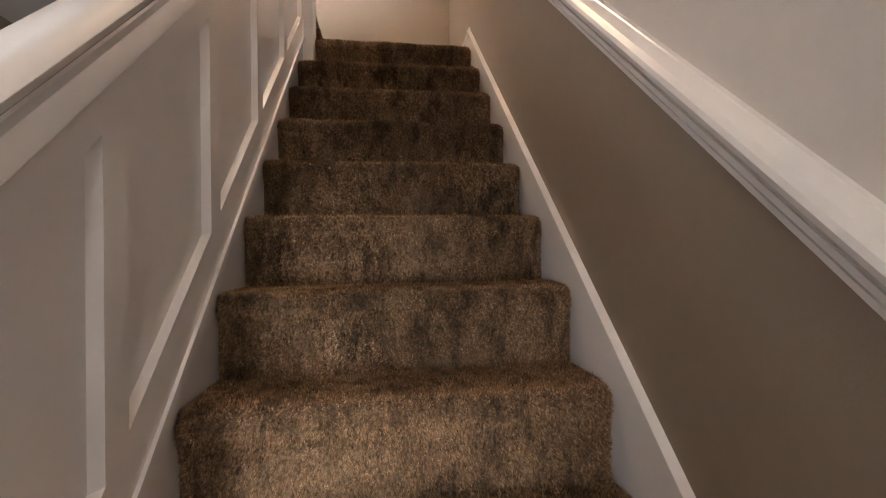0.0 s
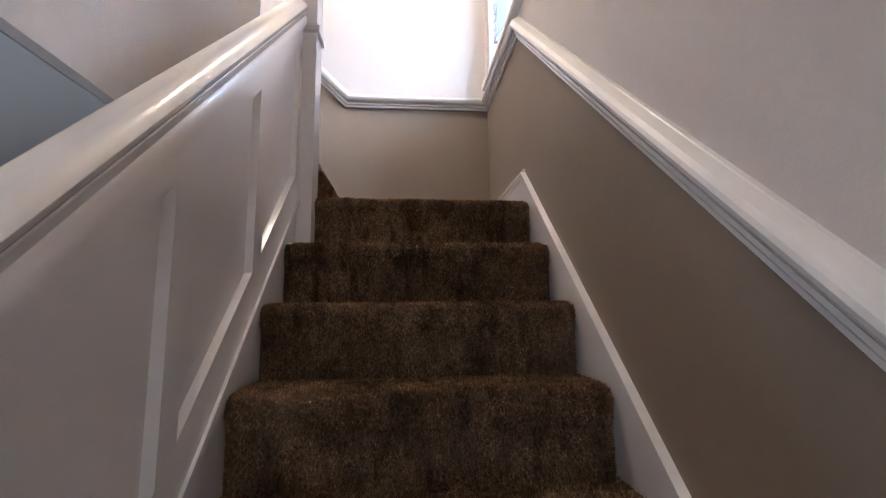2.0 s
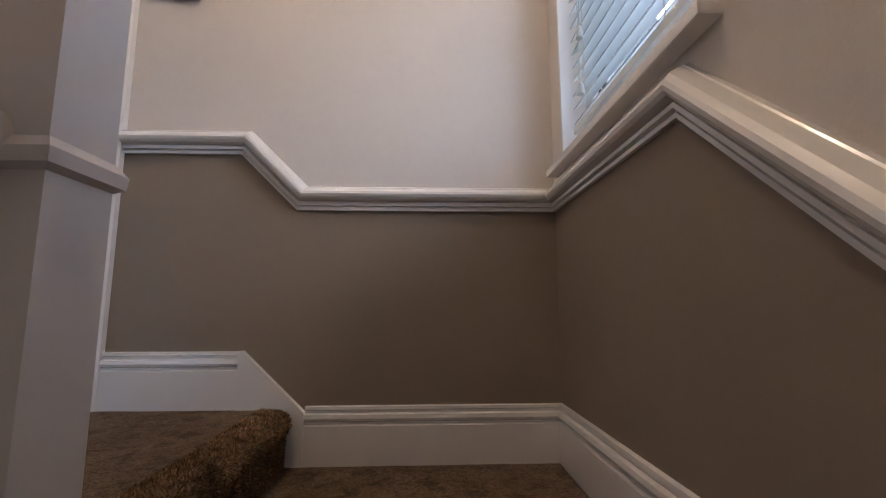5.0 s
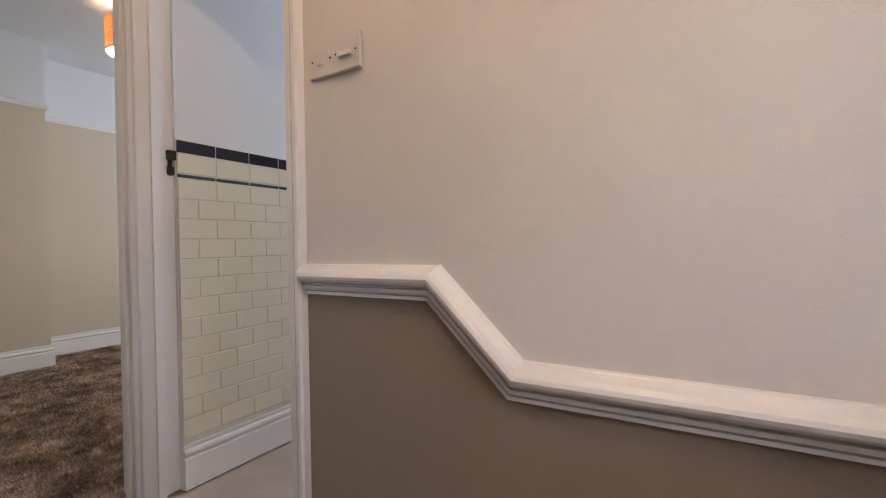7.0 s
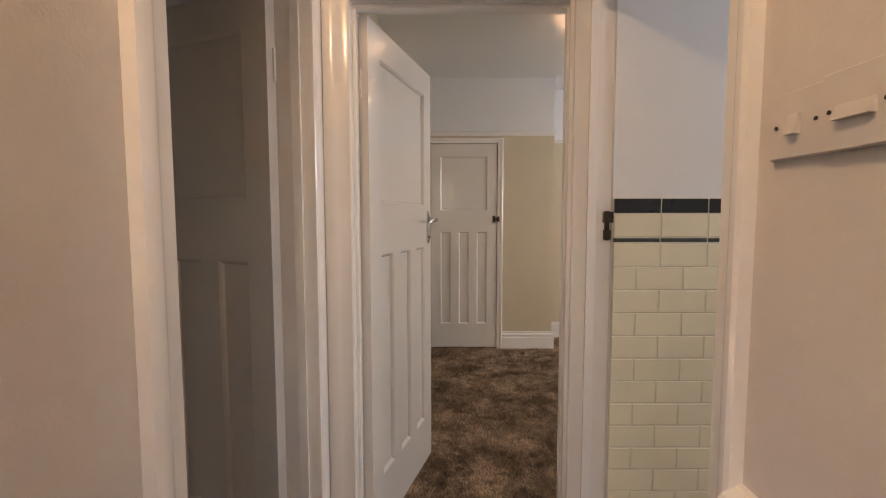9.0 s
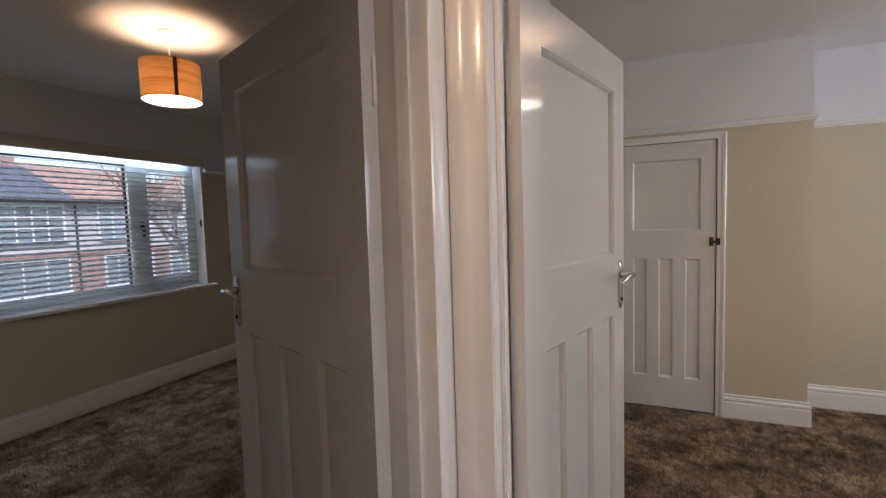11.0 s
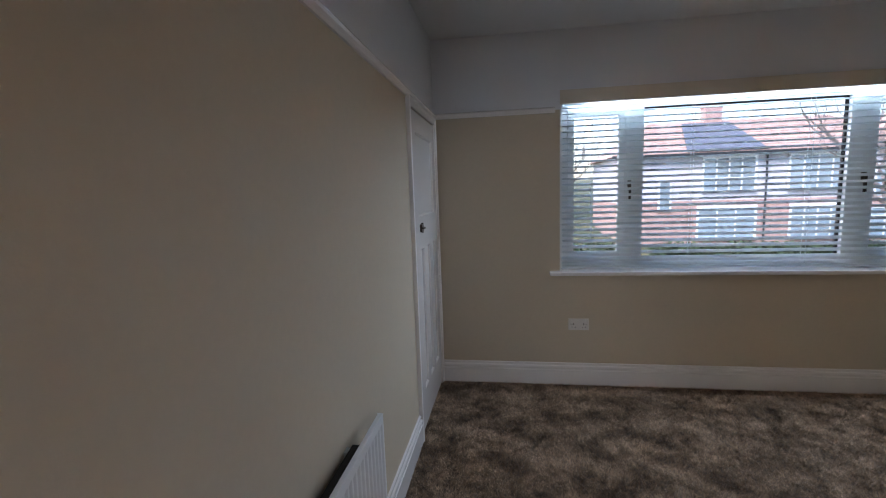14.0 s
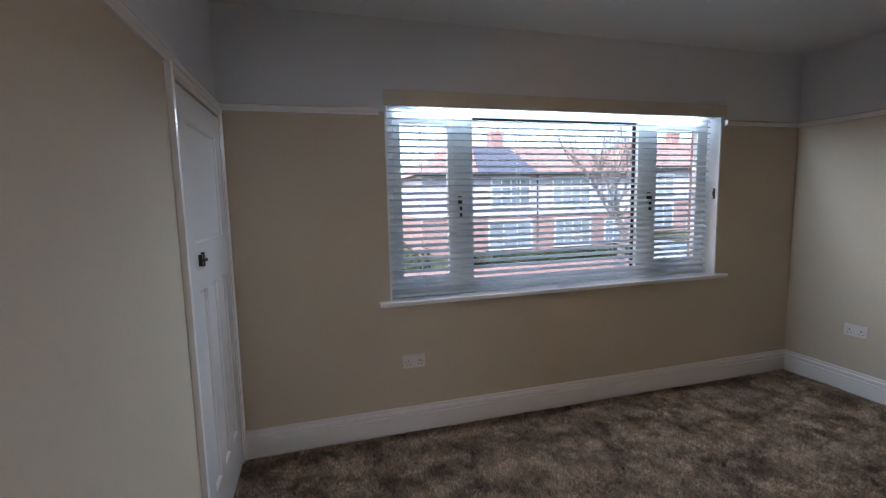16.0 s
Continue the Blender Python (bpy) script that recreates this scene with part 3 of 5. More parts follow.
loft(bm, [[Vector((x, y, z)) for x, z in ((-0.492, -0.19), (-0.492, 0.172), (-0.482, 0.172), (-0.290, -0.010), (-0.290, -0.19))] for y in (YF - 0.022, YF)])
trim("baseboard_rake", bm, "white raking skirting board over the step")

# ---- panelled balustrade ----
PX = -0.362       # face of stiles and rails
Y_END = 0.045
Y_FOOT = -2.70


def slope_band(bm, x0, x1, ya, yb, za, zb, zoff=0.0):
    """A board whose lower and upper edges follow the stairs; za and zb are heights at y = 0."""
    out = [(ya, za + ya * SLOPE), (yb, za + yb * SLOPE), (yb, zb + yb * SLOPE), (ya, zb + ya * SLOPE)]
    loft(bm, [[Vector((x, y, z)) for y, z in out] for x in (x0, x1)])
    return bm


balustrade = thing("panelled_balustrade", pose(0, 0, 0), "white painted panelled balustrade with a rounded handrail", "balustrade")
P_TOP, P_BOT = 0.350, -0.120     # panel edges at y = 0
part("core", slope_band(bmesh.new(), -0.405, PX - 0.018, Y_FOOT, Y_END, -1.1, 0.446), M_GLOSS, balustrade)
part("top_rail", slope_band(bmesh.new(), PX - 0.018, PX, Y_FOOT, Y_END, P_TOP, 0.446), M_GLOSS, balustrade)
part("bottom_rail", slope_band(bmesh.new(), PX - 0.018, PX, Y_FOOT, Y_END, -0.225, P_BOT), M_GLOSS, balustrade)
part("string", slope_band(bmesh.new(), PX - 0.018, PX - 0.003, Y_FOOT, 0.07, -0.75, -0.247), M_GLOSS, balustrade)
part("string_bead", slope_band(bmesh.new(), PX - 0.018, PX + 0.007, Y_FOOT, 0.07, -0.247, -0.2265), M_GLOSS, balustrade)
PITCH = 0.3715
for k in range(8):
    y1 = 0.005 - PITCH * k
    part("stile", slope_band(bmesh.new(), PX - 0.018, PX, y1, min(y1 + 0.056, Y_END), P_BOT, P_TOP), M_GLOSS, balustrade)
    y0 = y1 - PITCH + 0.056
    bm = bmesh.new()   # bevelled bead round the sunk panel
    w = 0.010
    outer = [(y0, P_BOT), (y1, P_BOT), (y1, P_TOP), (y0, P_TOP)]
    inner = [(y0 + w, P_BOT + w * 0.6), (y1 - w, P_BOT + w * 0.6), (y1 - w, P_TOP - w * 1.4), (y0 + w, P_TOP - w * 1.4)]
    ro = [bm.verts.new((PX - 0.001, y, z + y * SLOPE)) for y, z in outer]
    ri = [bm.verts.new((PX - 0.0165, y, z + y * SLOPE)) for y, z in inner]
    for i in range(4):
        j = (i + 1) % 4
        bm.faces.new((ro[i], ro[j], ri[j], ri[i]))
    bm.faces.new(ri)
    part("panel", bm, M_GLOSS, balustrade)
HANDRAIL = [(-0.028, -0.018), (0.022, -0.018), (0.027, -0.014), (0.028, 0.012), (0.024, 0.018), (0.013, 0.021), (0.010, 0.026), (0.013, 0.031), (0.026, 0.034), (0.033, 0.040), (0.035, 0.048), (0.030, 0.057), (0.019, 0.063), (0.004, 0.066),
            (-0.012, 0.066), (-0.024, 0.070), (-0.038, 0.054), (-0.040, 0.046), (-0.037, 0.037), (-0.030, 0.030)]
bm = bmesh.new()
HR = 0.438
sweep(bm, HANDRAIL, [(-0.378, Y_END, HR + Y_END * SLOPE), (-0.378, Y_FOOT, HR + Y_FOOT * SLOPE)], [(1, 0, 0)])
smooth(part("handrail", bm, M_GLOSS, balustrade, "rounded white gloss handrail"), 40)
NX0, NX1, NY0, NY1 = -0.412, -0.315, Y_END, Y_END + 0.098
newel = thing("newel_post", pose((NX0 + NX1) / 2, (NY0 + NY1) / 2, LOW), "square white gloss newel post with a stepped cap", "newel post")


def square_stack(bm, rows):
    """Square sections (half width, height) stacked to a turned-square shape."""
    return loft(bm, [[Vector((sx * h, sy * h, z)) for sx, sy in ((-1, -1), (1, -1), (1, 1), (-1, 1))] for h, z in rows])


part("shaft", square_stack(bmesh.new(), [(0.0485, -0.4), (0.0485, 0.925)]), M_GLOSS, newel)
part("collar", square_stack(bmesh.new(), [(0.049, 0.60), (0.058, 0.606), (0.060, 0.622), (0.054, 0.630), (0.049, 0.636)]), M_GLOSS, newel)
part("cap", square_stack(bmesh.new(), [(0.049, 0.880), (0.062, 0.884), (0.064, 0.898), (0.072, 0.902), (0.076, 0.918), (0.076, 0.935), (0.068, 0.946), (0.030, 0.966)]), M_GLOSS, newel)

# ---- hall under the stairs ----
structure("floor_hall", boxes((-1.75, XR, YW, 1.0, -3.05, -2.91)), M_LANDING, "brown carpet in the hall below", "floor")
structure("wall_hall_side", boxes((-1.75, -1.65, YW, YF, -2.91, -0.16)), M_DADO, "taupe wall of the hall below")
structure("wall_hall_front", boxes((-1.75, XR + 0.31, YW - 0.1, YW, -2.91, 0.0)), M_UPPER, "off-white front wall of the hall")
structure("ceiling_hall", boxes((-1.75, XS0 + 0.05, YW, YB, -0.16, -0.145)), M_CEIL, "white hall ceiling", "ceiling")
structure("ceiling_stair_foot", boxes((XS1, XR, YW, -2.72, -0.16, -0.145)), M_CEIL, "white ceiling over the foot of the stairs", "ceiling")
structure("wall_stair_bulkhead", boxes((XS1, XR, -2.72, -2.64, -0.16, CEIL)), M_UPPER, "off-white wall above the foot of the stairs")
structure("wall_under_landing", boxes((-1.75, -0.33, YB + 0.02, YB + 0.10, -2.91, -0.14)), M_DADO, "taupe wall under the landing")


# ---- door frames ----
ARCH = [(0.012, 0.0), (0.0155, 0.004), (0.0160, 0.028), (0.0195, 0.034), (0.0245, 0.044), (0.0250, 0.058), (0.0210, 0.066), (0.0, 0.066), (0.0, 0.0)]


def architrave(name, axis, face, out, a0, a1, top, label, widths=(1, 1, 1), z0=0.0):
    """Moulded casing round an opening; widths scale the (low side, high side, top) members."""
    obs = []
    wl, wr, wt = widths

    def at(a, z, o):
        return Vector((face + out * o, a, z)) if axis == "x" else Vector((a, face + out * o, z))

    for which in range(3):
        bm = bmesh.new()
        rings = []
        for end in (0, 1):
            ring = []
            for o, w in ARCH:
                if which == 0:
                    a, z = a0 - w * wl, (z0 if end == 0 else top + w * wt)
                elif which == 1:
                    a, z = (a0 - w * wl, top + w * wt) if end == 0 else (a1 + w * wr, top + w * wt)
                else:
                    a, z = a1 + w * wr, (top + w * wt if end == 0 else z0)
                ring.append(at(a, z, o))
            rings.append(ring)
        loft(bm, rings)
        obs.append(bm)
    ob = thing(name, pose(0, 0, 0), label, "door frame", "", "structure")
    for bm, n in zip(obs, ("casing", "head_casing", "casing")):
        smooth(part(n, bm, M_GLOSS, ob), 30)
    return ob


def lining(name, axis, lo, hi, a0, a1, top, label, stop_at, stop_w=0.03):
    """Jambs and head inside an opening, with a door stop."""
    ob = thing(name, pose(0, 0, 0), label, "door frame", "", "structure")

    def slab(n, p0, p1, q0, q1, l, h):
        part(n, boxes((l, h, p0, p1, q0, q1) if axis == "x" else (p0, p1, l, h, q0, q1), bevel=0.002), M_GLOSS, ob)

    slab("jamb", a0 - 0.02, a0, 0, top, lo, hi)
    slab("jamb", a1, a1 + 0.02, 0, top, lo, hi)
    slab("head", a0 - 0.02, a1 + 0.02, top, top + 0.02, lo, hi)
    slab("stop", a0, a0 + 0.012, 0, top - 0.012, stop_at, stop_at + stop_w)
    slab("stop", a1 - 0.012, a1, 0, top - 0.012, stop_at, stop_at + stop_w)
    slab("stop", a0, a1, top - 0.012, top, stop_at, stop_at + stop_w)
    return ob


lining("door_frame_front", "y", YB - 0.103, YB + 0.003, FX0, FX1, DOOR_TOP, "white gloss lining of the front bedroom doorway", YB - 0.058)
architrave("architrave_front", "y", YB, 1, FX0, FX1, DOOR_TOP, "white moulded architrave on the landing", (1.0, 1.25, 1))
architrave("architrave_front_room", "y", YB - 0.10, -1, FX0, FX1, DOOR_TOP, "white moulded architrave in the front bedroom", (1.1, 1.1, 0.55))
lining("door_frame_back", "x", XB - 0.103, XB + 0.003, BY0, BY1, DOOR_TOP, "white gloss lining of the back bedroom doorway", XB - 0.058)
architrave("architrave_back", "x", XB, 1, BY0, BY1, DOOR_TOP, "white moulded architrave of the back bedroom doorway", (1.35, 0.14, 1))
BX0, BX1 = -1.725, -0.955
lining("door_frame_bath", "y", YF - 0.003, YF + 0.113, BX0, BX1, DOOR_TOP, "white gloss lining of the bathroom doorway", YF + 0.03)
architrave("architrave_bath", "y", YF, -1, BX0, BX1, DOOR_TOP, "white moulded architrave of the bathroom doorway", (0.7, 0.88, 1))


# ---- panelled doors ----
def lever_handle(parent, x, y, z, out, toward):
    """Chrome lever on a long plate; out is the sign of the face, toward the way the lever points."""
    bm = bmesh.new()
    plate = []
    for i in range(20):
        a = math.tau * i / 20
        plate.append((0.019 * math.cos(a), (0.083 if math.sin(a) >= 0 else -0.083) * abs(math.sin(a)) ** 0.35 if abs(math.sin(a)) > 1e-6 else 0.0))
    loft(bm, [[Vector((x + px * s, y + out * d, z - 0.035 + pz * s)) for px, pz in plate] for s, d in ((1.0, 0.0), (1.0, 0.005), (0.86, 0.009))])
    ob = smooth(part("handle", bm, M_CHROME, parent, "chrome lever handle on a long plate"), 30)
    bm = bmesh.new()
    tube(bm, [(x, y + out * 0.006, z), (x, y + out * 0.030, z), (x + toward * 0.006, y + out * 0.046, z), (x + toward * 0.022, y + out * 0.053, z + 0.002), (x + toward * 0.06, y + out * 0.054, z + 0.004), (x + toward * 0.10, y + out * 0.050, z - 0.004), (x + toward * 0.115, y + out * 0.046, z - 0.012)],
         [0.013, 0.010, 0.010, 0.0095, 0.0085, 0.0075, 0.005], 12)
    smooth(part("lever", bm, M_CHROME, ob), 50)
    bm = bmesh.new()
    lathe(bm, [(0.006, 0), (0.006, 0.003)], 12)
    bmesh.ops.transform(bm, matrix=Matrix.Translation((x, y + out * 0.009, z - 0.085)) @ Matrix.Rotation(radians(-90 * out), 4, "X"), verts=bm.verts)
    part("keyhole", bm, M_DARK, ob)


def panel_door(name, m, w, h, side, label, handle=True, category="door"):
    """A one-over-three panel door hung at its local origin; side is the sign of its thickness."""
    door = thing(name, m, label, category, "", "structure")
    t = 0.038
    lo, hi = (0, t) if side > 0 else (-t, 0)
    st = 0.1 if w > 0.68 else 0.09
    z_a, z_b, z_c, z_d = 0.235, 1.115, 1.315, h - 0.115
    mid = 0.08 if w > 0.68 else 0.075
    pw = (w - 2 * st - 2 * mid) / 3
    for n, x0, x1, q0, q1 in (("stile", 0, st, 0.008, h), ("stile", w - st, w, 0.008, h), ("rail", st, w - st, 0.008, z_a), ("lock_rail", st, w - st, z_b, z_c), ("rail", st, w - st, z_d, h),
                              ("muntin", st + pw, st + pw + mid, z_a, z_b), ("muntin", st + 2 * pw + mid, st + 2 * pw + 2 * mid, z_a, z_b)):
        part(n, boxes((x0, x1, lo, hi, q0, q1)), M_DOORW, door)
    holes = [(st + i * (pw + mid), st + i * (pw + mid) + pw, z_a, z_b) for i in range(3)] + [(st, w - st, z_c, z_d)]
    for x0, x1, q0, q1 in holes:
        bm = bmesh.new()
        for s in (1, -1):
            face = hi if s > 0 else lo
            g = 0.012
            ro = [bm.verts.new((x, face - s * 0.001, z)) for x, z in ((x0, q0), (x1, q0), (x1, q1), (x0, q1))]
            rm = [bm.verts.new((x, face - s * 0.005, z)) for x, z in ((x0 + g * 0.5, q0 + g * 0.5), (x1 - g * 0.5, q0 + g * 0.5), (x1 - g * 0.5, q1 - g * 0.5), (x0 + g * 0.5, q1 - g * 0.5))]
            ri = [bm.verts.new((x, face - s * 0.013, z)) for x, z in ((x0 + g, q0 + g), (x1 - g, q0 + g), (x1 - g, q1 - g), (x0 + g, q1 - g))]
            for i in range(4):
                j = (i + 1) % 4
                bm.faces.new((ro[i], ro[j], rm[j], rm[i]))
                bm.faces.new((rm[i], rm[j], ri[j], ri[i]))
            bm.faces.new(ri)
        part("panel", bm, M_DOORW, door)
    if handle:
        lever_handle(door, w - 0.048, hi, 1.245, 1, -1)
        lever_handle(door, w - 0.048, lo, 1.245, -1, -1)
        for z in (0.25, h - 0.23):
            part("hinge", boxes((-0.006, 0.004, lo + 0.004 if side > 0 else hi - 0.012, lo + 0.012 if side > 0 else hi - 0.004, z - 0.05, z + 0.05)), M_GLOSS, door)
    return door


panel_door("door_front_bedroom", pose(FX0 + 0.004, YB - 0.105, 0.004, 0, 0, -111.1), 0.742, 1.964, 1, "white gloss panel door standing open into the front bedroom")
panel_door("door_back_bedroom", pose(XB - 0.105, BY0 + 0.004, 0.004, 0, 0, 163.4), 0.702, 1.964, -1, "white gloss panel door standing open into the back bedroom")


def rim_latch(parent, x, y, z, out):
    bm = bmesh.new()
    box(bm, x - 0.034, x - 0.012, y, y + out * 0.012, z - 0.030, z + 0.030, 0.002)
    box(bm, x + 0.008, x + 0.030, y, y + out * 0.014, z - 0.024, z + 0.024, 0.002)
    part("latch", bm, M_IRON, parent, "small blackened brass cupboard latch")
    bm = bmesh.new()
    tube(bm, [(x - 0.03, y + out * 0.014, z), (x, y + out * 0.022, z), (x + 0.028, y + out * 0.018, z)], [0.006, 0.008, 0.006], 8)
    part("bolt", bm, M_IRON, parent)


closet = panel_door("door_back_cupboard", pose(CX - 0.034, 0.445, 0.01, 0, 0, 90), 0.62, 1.935, -1, "closed white panel cupboard door in the back bedroom", False)
rim_latch(closet, 0.615, -0.038, 1.235, -1)
architrave("architrave_back_cupboard", "x", CX, 1, 0.44, 1.07, 1.95, "white casing round the cupboard door", (0.7, 0.8, 0.7))
# black board paints the cupboard's inner shade into the door gaps
structure("wall_back_cupboard_inside", boxes((CX - 0.14, CX - 0.10, 0.40, 1.12, 0, 2.0)), M_DARK, "near-black board behind the cupboard door, shade put into its colour")

cupboard = panel_door("door_stair_cupboard", pose(XS0 + 0.028, CUP0 + 0.008, 0.018, 0, 0, 90), CUP1 - CUP0 - 0.02, CUPT - 0.03, 1, "closed white panel cupboard door with a dark hinge gap", False)
rim_latch(cupboard, CUP1 - CUP0 - 0.17, 0.038, 1.245, 1)
architrave("architrave_stair_cupboard", "x", XS0, -1, CUP0, CUP1, CUPT, "white casing round the cupboard door", (0.7, 1.05, 0.75))
# black boards paint the stair cupboard's inner shade
structure("wall_cupboard_inside", boxes((-0.56, -0.54, YW, -2.56, 0, CEIL), (XS0 + 0.055, -0.56, CUP1 + 0.02, CUP1 + 0.04, 0, CEIL)), M_DARK, "near-black boards behind the stair cupboard door, shade put into their colour")


# ---- bedroom trim ----
def skirting(name, pts, normals, label, z=0.0):
    bm = bmesh.new()
    sweep(bm, SKIRT_PROFILE, [(x, y, z) for x, y in pts], normals)
    return trim(name, bm, label)


skirting("baseboard_front_bedroom", [(XS0, YB - 0.10), (XS0, CUP1 + 0.07)], [(-1, 0, 0)], "white moulded bedroom skirting")
skirting("baseboard_front_window", [(XS0, YW), (XL, YW), (XL, YB - 0.10), (FX0 - 0.08, YB - 0.10)], [(0, 1, 0), (1, 0, 0), (0, -1, 0)], "white moulded bedroom skirting under the window")
skirting("baseboard_back_bedroom", [(CX, 1.125), (CX, 1.60), (-4.84, 1.60), (-4.84, 4.0), (-1.88, 4.0), (-1.88, 1.05)], [(1, 0, 0), (0, 1, 0), (1, 0, 0), (0, -1, 0), (-1, 0, 0)], "white moulded skirting in the back bedroom")


def picture_rail(name, pts, normals, z, label):
    bm = bmesh.new()
    sweep(bm, PICTURE_PROFILE, [(x, y, z) for x, y in pts], normals)
    return trim(name, bm, label)


picture_rail("trim_picture_rail", [(XS0, YB - 0.10), (XS0, YW), (-1.50, YW)], [(-1, 0, 0), (0, 1, 0)], RAIL, "white picture rail")
picture_rail("trim_picture_rail_far", [(WX0 - 0.04, YW), (XL, YW), (XL, YB - 0.10)], [(0, 1, 0), (1, 0, 0)], RAIL, "white picture rail beyond the window")
picture_rail("trim_picture_rail_back", [(CX, YB), (CX, 1.60), (-4.84, 1.60), (-4.84, 4.0)], [(1, 0, 0), (0, 1, 0), (1, 0, 0)], 2.04, "faint picture rail in the back bedroom")


# ---- windows and blinds ----
def window(name, axis, plane, depth, a0, a1, z0, z1, mullions, label, fw=0.055):
    """White framed window; plane is its room face, depth signed away from the room."""
    win = thing(name, pose(0, 0, 0), label, "window", "", "structure")

    def bar(n, p0, p1, q0, q1, d0=0.0, d1=1.0, mat=M_UPVC, bev=0.004):
        l, h = sorted((plane + depth * d0, plane + depth * d1))
        bm = boxes((l, h, p0, p1, q0, q1) if axis == "x" else (p0, p1, l, h, q0, q1), bevel=bev)
        return part(n, bm, mat, win)

    bar("frame", a0, a1, z0, z0 + fw)
    bar("frame", a0, a1, z1 - fw, z1)
    bar("frame", a0, a0 + fw, z0 + fw, z1 - fw)
    bar("frame", a1 - fw, a1, z0 + fw, z1 - fw)
    cuts = [a0 + fw]
    for m0, m1 in mullions:
        bar("mullion", m0, m1, z0 + fw, z1 - fw, -0.15, 0.9)
        cuts += [m0, m1]
    cuts.append(a1 - fw)
    for c0, c1 in zip(cuts[0::2], cuts[1::2]):
        g = 0.008
        bar("gasket", c0, c0 + g, z0 + fw, z1 - fw, 0.3, 0.7, M_DARK, 0)
        bar("gasket", c1 - g, c1, z0 + fw, z1 - fw, 0.3, 0.7, M_DARK, 0)
        bar("gasket", c0 + g, c1 - g, z0 + fw, z0 + fw + g, 0.3, 0.7, M_DARK, 0)
        bar("gasket", c0 + g, c1 - g, z1 - fw - g, z1 - fw, 0.3, 0.7, M_DARK, 0)
        pane = bar("pane", c0 + g, c1 - g, z0 + fw + g, z1 - fw - g, 0.45, 0.52, M_GLASS, 0)
        pane.visible_shadow = False
    return win


win1 = window("window_1", "y", YW - 0.115, -0.07, WX0, WX1, WZ0 + 0.01, WZ1, [(-3.550, -3.425), (-2.125, -2.000)], "white three-light window behind a venetian blind")
for hx in (-2.03, -3.52):
    part("window_handle", boxes((hx - 0.011, hx + 0.011, YW - 0.105, YW - 0.085, 1.44, 1.51), (hx - 0.007, hx + 0.007, YW - 0.085, YW - 0.068, 1.37, 1.50), bevel=0.003), M_IRON, win1, "dark window catch")
for c0, c1 in ((WX0 + 0.055, -3.550), (-2.000, WX1 - 0.055)):
    z0, z1, y0, y1 = WZ0 + 0.065, WZ1 - 0.055, YW - 0.150, YW - 0.108
    for a0, a1, q0, q1 in ((c0, c1, z0, z0 + 0.045), (c0, c1, z1 - 0.045, z1), (c0, c0 + 0.045, z0 + 0.045, z1 - 0.045), (c1 - 0.045, c1, z0 + 0.045, z1 - 0.045)):
        part("sash", boxes((a0, a1, y0, y1, q0, q1), bevel=0.004), M_UPVC, win1)
M_REVEAL = material("white_reveal_plaster", (0.76, 0.77, 0.78), 0.7, vary=0.02, scale=4, bump=0.05, bump_scale=120)
structure("trim_window_reveal", boxes((WX0 - 0.012, WX0, YW - 0.115, YW + 0.002, WZ0, WZ1), (WX1, WX1 + 0.012, YW - 0.115, YW + 0.002, WZ0, WZ1), (WX0 - 0.012, WX1 + 0.012, YW - 0.115, YW + 0.002, WZ1, WZ1 + 0.012)), M_REVEAL, "white window reveal", "trim")
structure("window_sill_1", box(bmesh.new(), WX0 - 0.085, WX1 + 0.085, YW - 0.115, YW + 0.055, WZ0 - 0.028, WZ0, 0.008), M_GLOSS, "white painted window sill", "sill")
structure("window_ledge_outside", boxes((WX0 - 0.05, WX1 + 0.05, YW - 0.33, YW - 0.19, WZ0 - 0.06, WZ0 + 0.005)), M_UPVC, "pale outer window ledge", "sill")


def slat_mesh(name, length, width, tilt, axis, mat):
    """A slightly curved slat, centred on its own origin."""
    bm = bmesh.new()
    n, th = 6, 0.0028
    ring = []
    for k in range(n + 1):
        u = -0.5 + k / n
        ring.append((u * width, 0.004 * (1 - 4 * u * u) + th / 2))
    for k in range(n, -1, -1):
        u = -0.5 + k / n
        ring.append((u * width, 0.004 * (1 - 4 * u * u) - th / 2))
    c, s = math.cos(radians(tilt)), math.sin(radians(tilt))
    ring = [(p * c - q * s, p * s + q * c) for p, q in ring]
    loft(bm, [[Vector((e, p, q)) if axis == "y" else Vector((p, e, q)) for p, q in ring] for e in (-length / 2, length / 2)])
    me = bpy.data.meshes.new(name)
    bmesh.ops.recalc_face_normals(bm, faces=bm.faces[:])
    bm.to_mesh(me)
    bm.free()
    me.materials.append(mat)
    return me


blind = thing("venetian_blind", pose((WX0 + WX1) / 2, YW - 0.045, WZ1), "white wooden venetian blind lowered over the window, slats tilted open", "blind")
blind_len = WX1 - WX0 - 0.075
sl = slat_mesh("slat", blind_len, 0.050, -17, "y", M_SLAT)
N_SLAT, SLAT_Z, SLAT_P = 28, -0.048, 0.0411
for i in range(N_SLAT):
    ob = new("slat", sl)
    ob.parent = blind
    ob.matrix_basis = pose(0.028 + random.uniform(-0.002, 0.002), 0, SLAT_Z - i * SLAT_P, random.uniform(-1.5, 1.5), random.uniform(-0.08, 0.08), 0)
part("bottom_rail", box(bmesh.new(), -blind_len / 2 + 0.028, blind_len / 2 + 0.028, -0.025, 0.025, SLAT_Z - N_SLAT * SLAT_P + 0.006, SLAT_Z - N_SLAT * SLAT_P + 0.026, 0.004), M_SLAT, blind)
part("headrail", boxes((-blind_len / 2, blind_len / 2 + 0.02, -0.028, 0.028, -0.026, -0.002)), M_SLAT, blind)
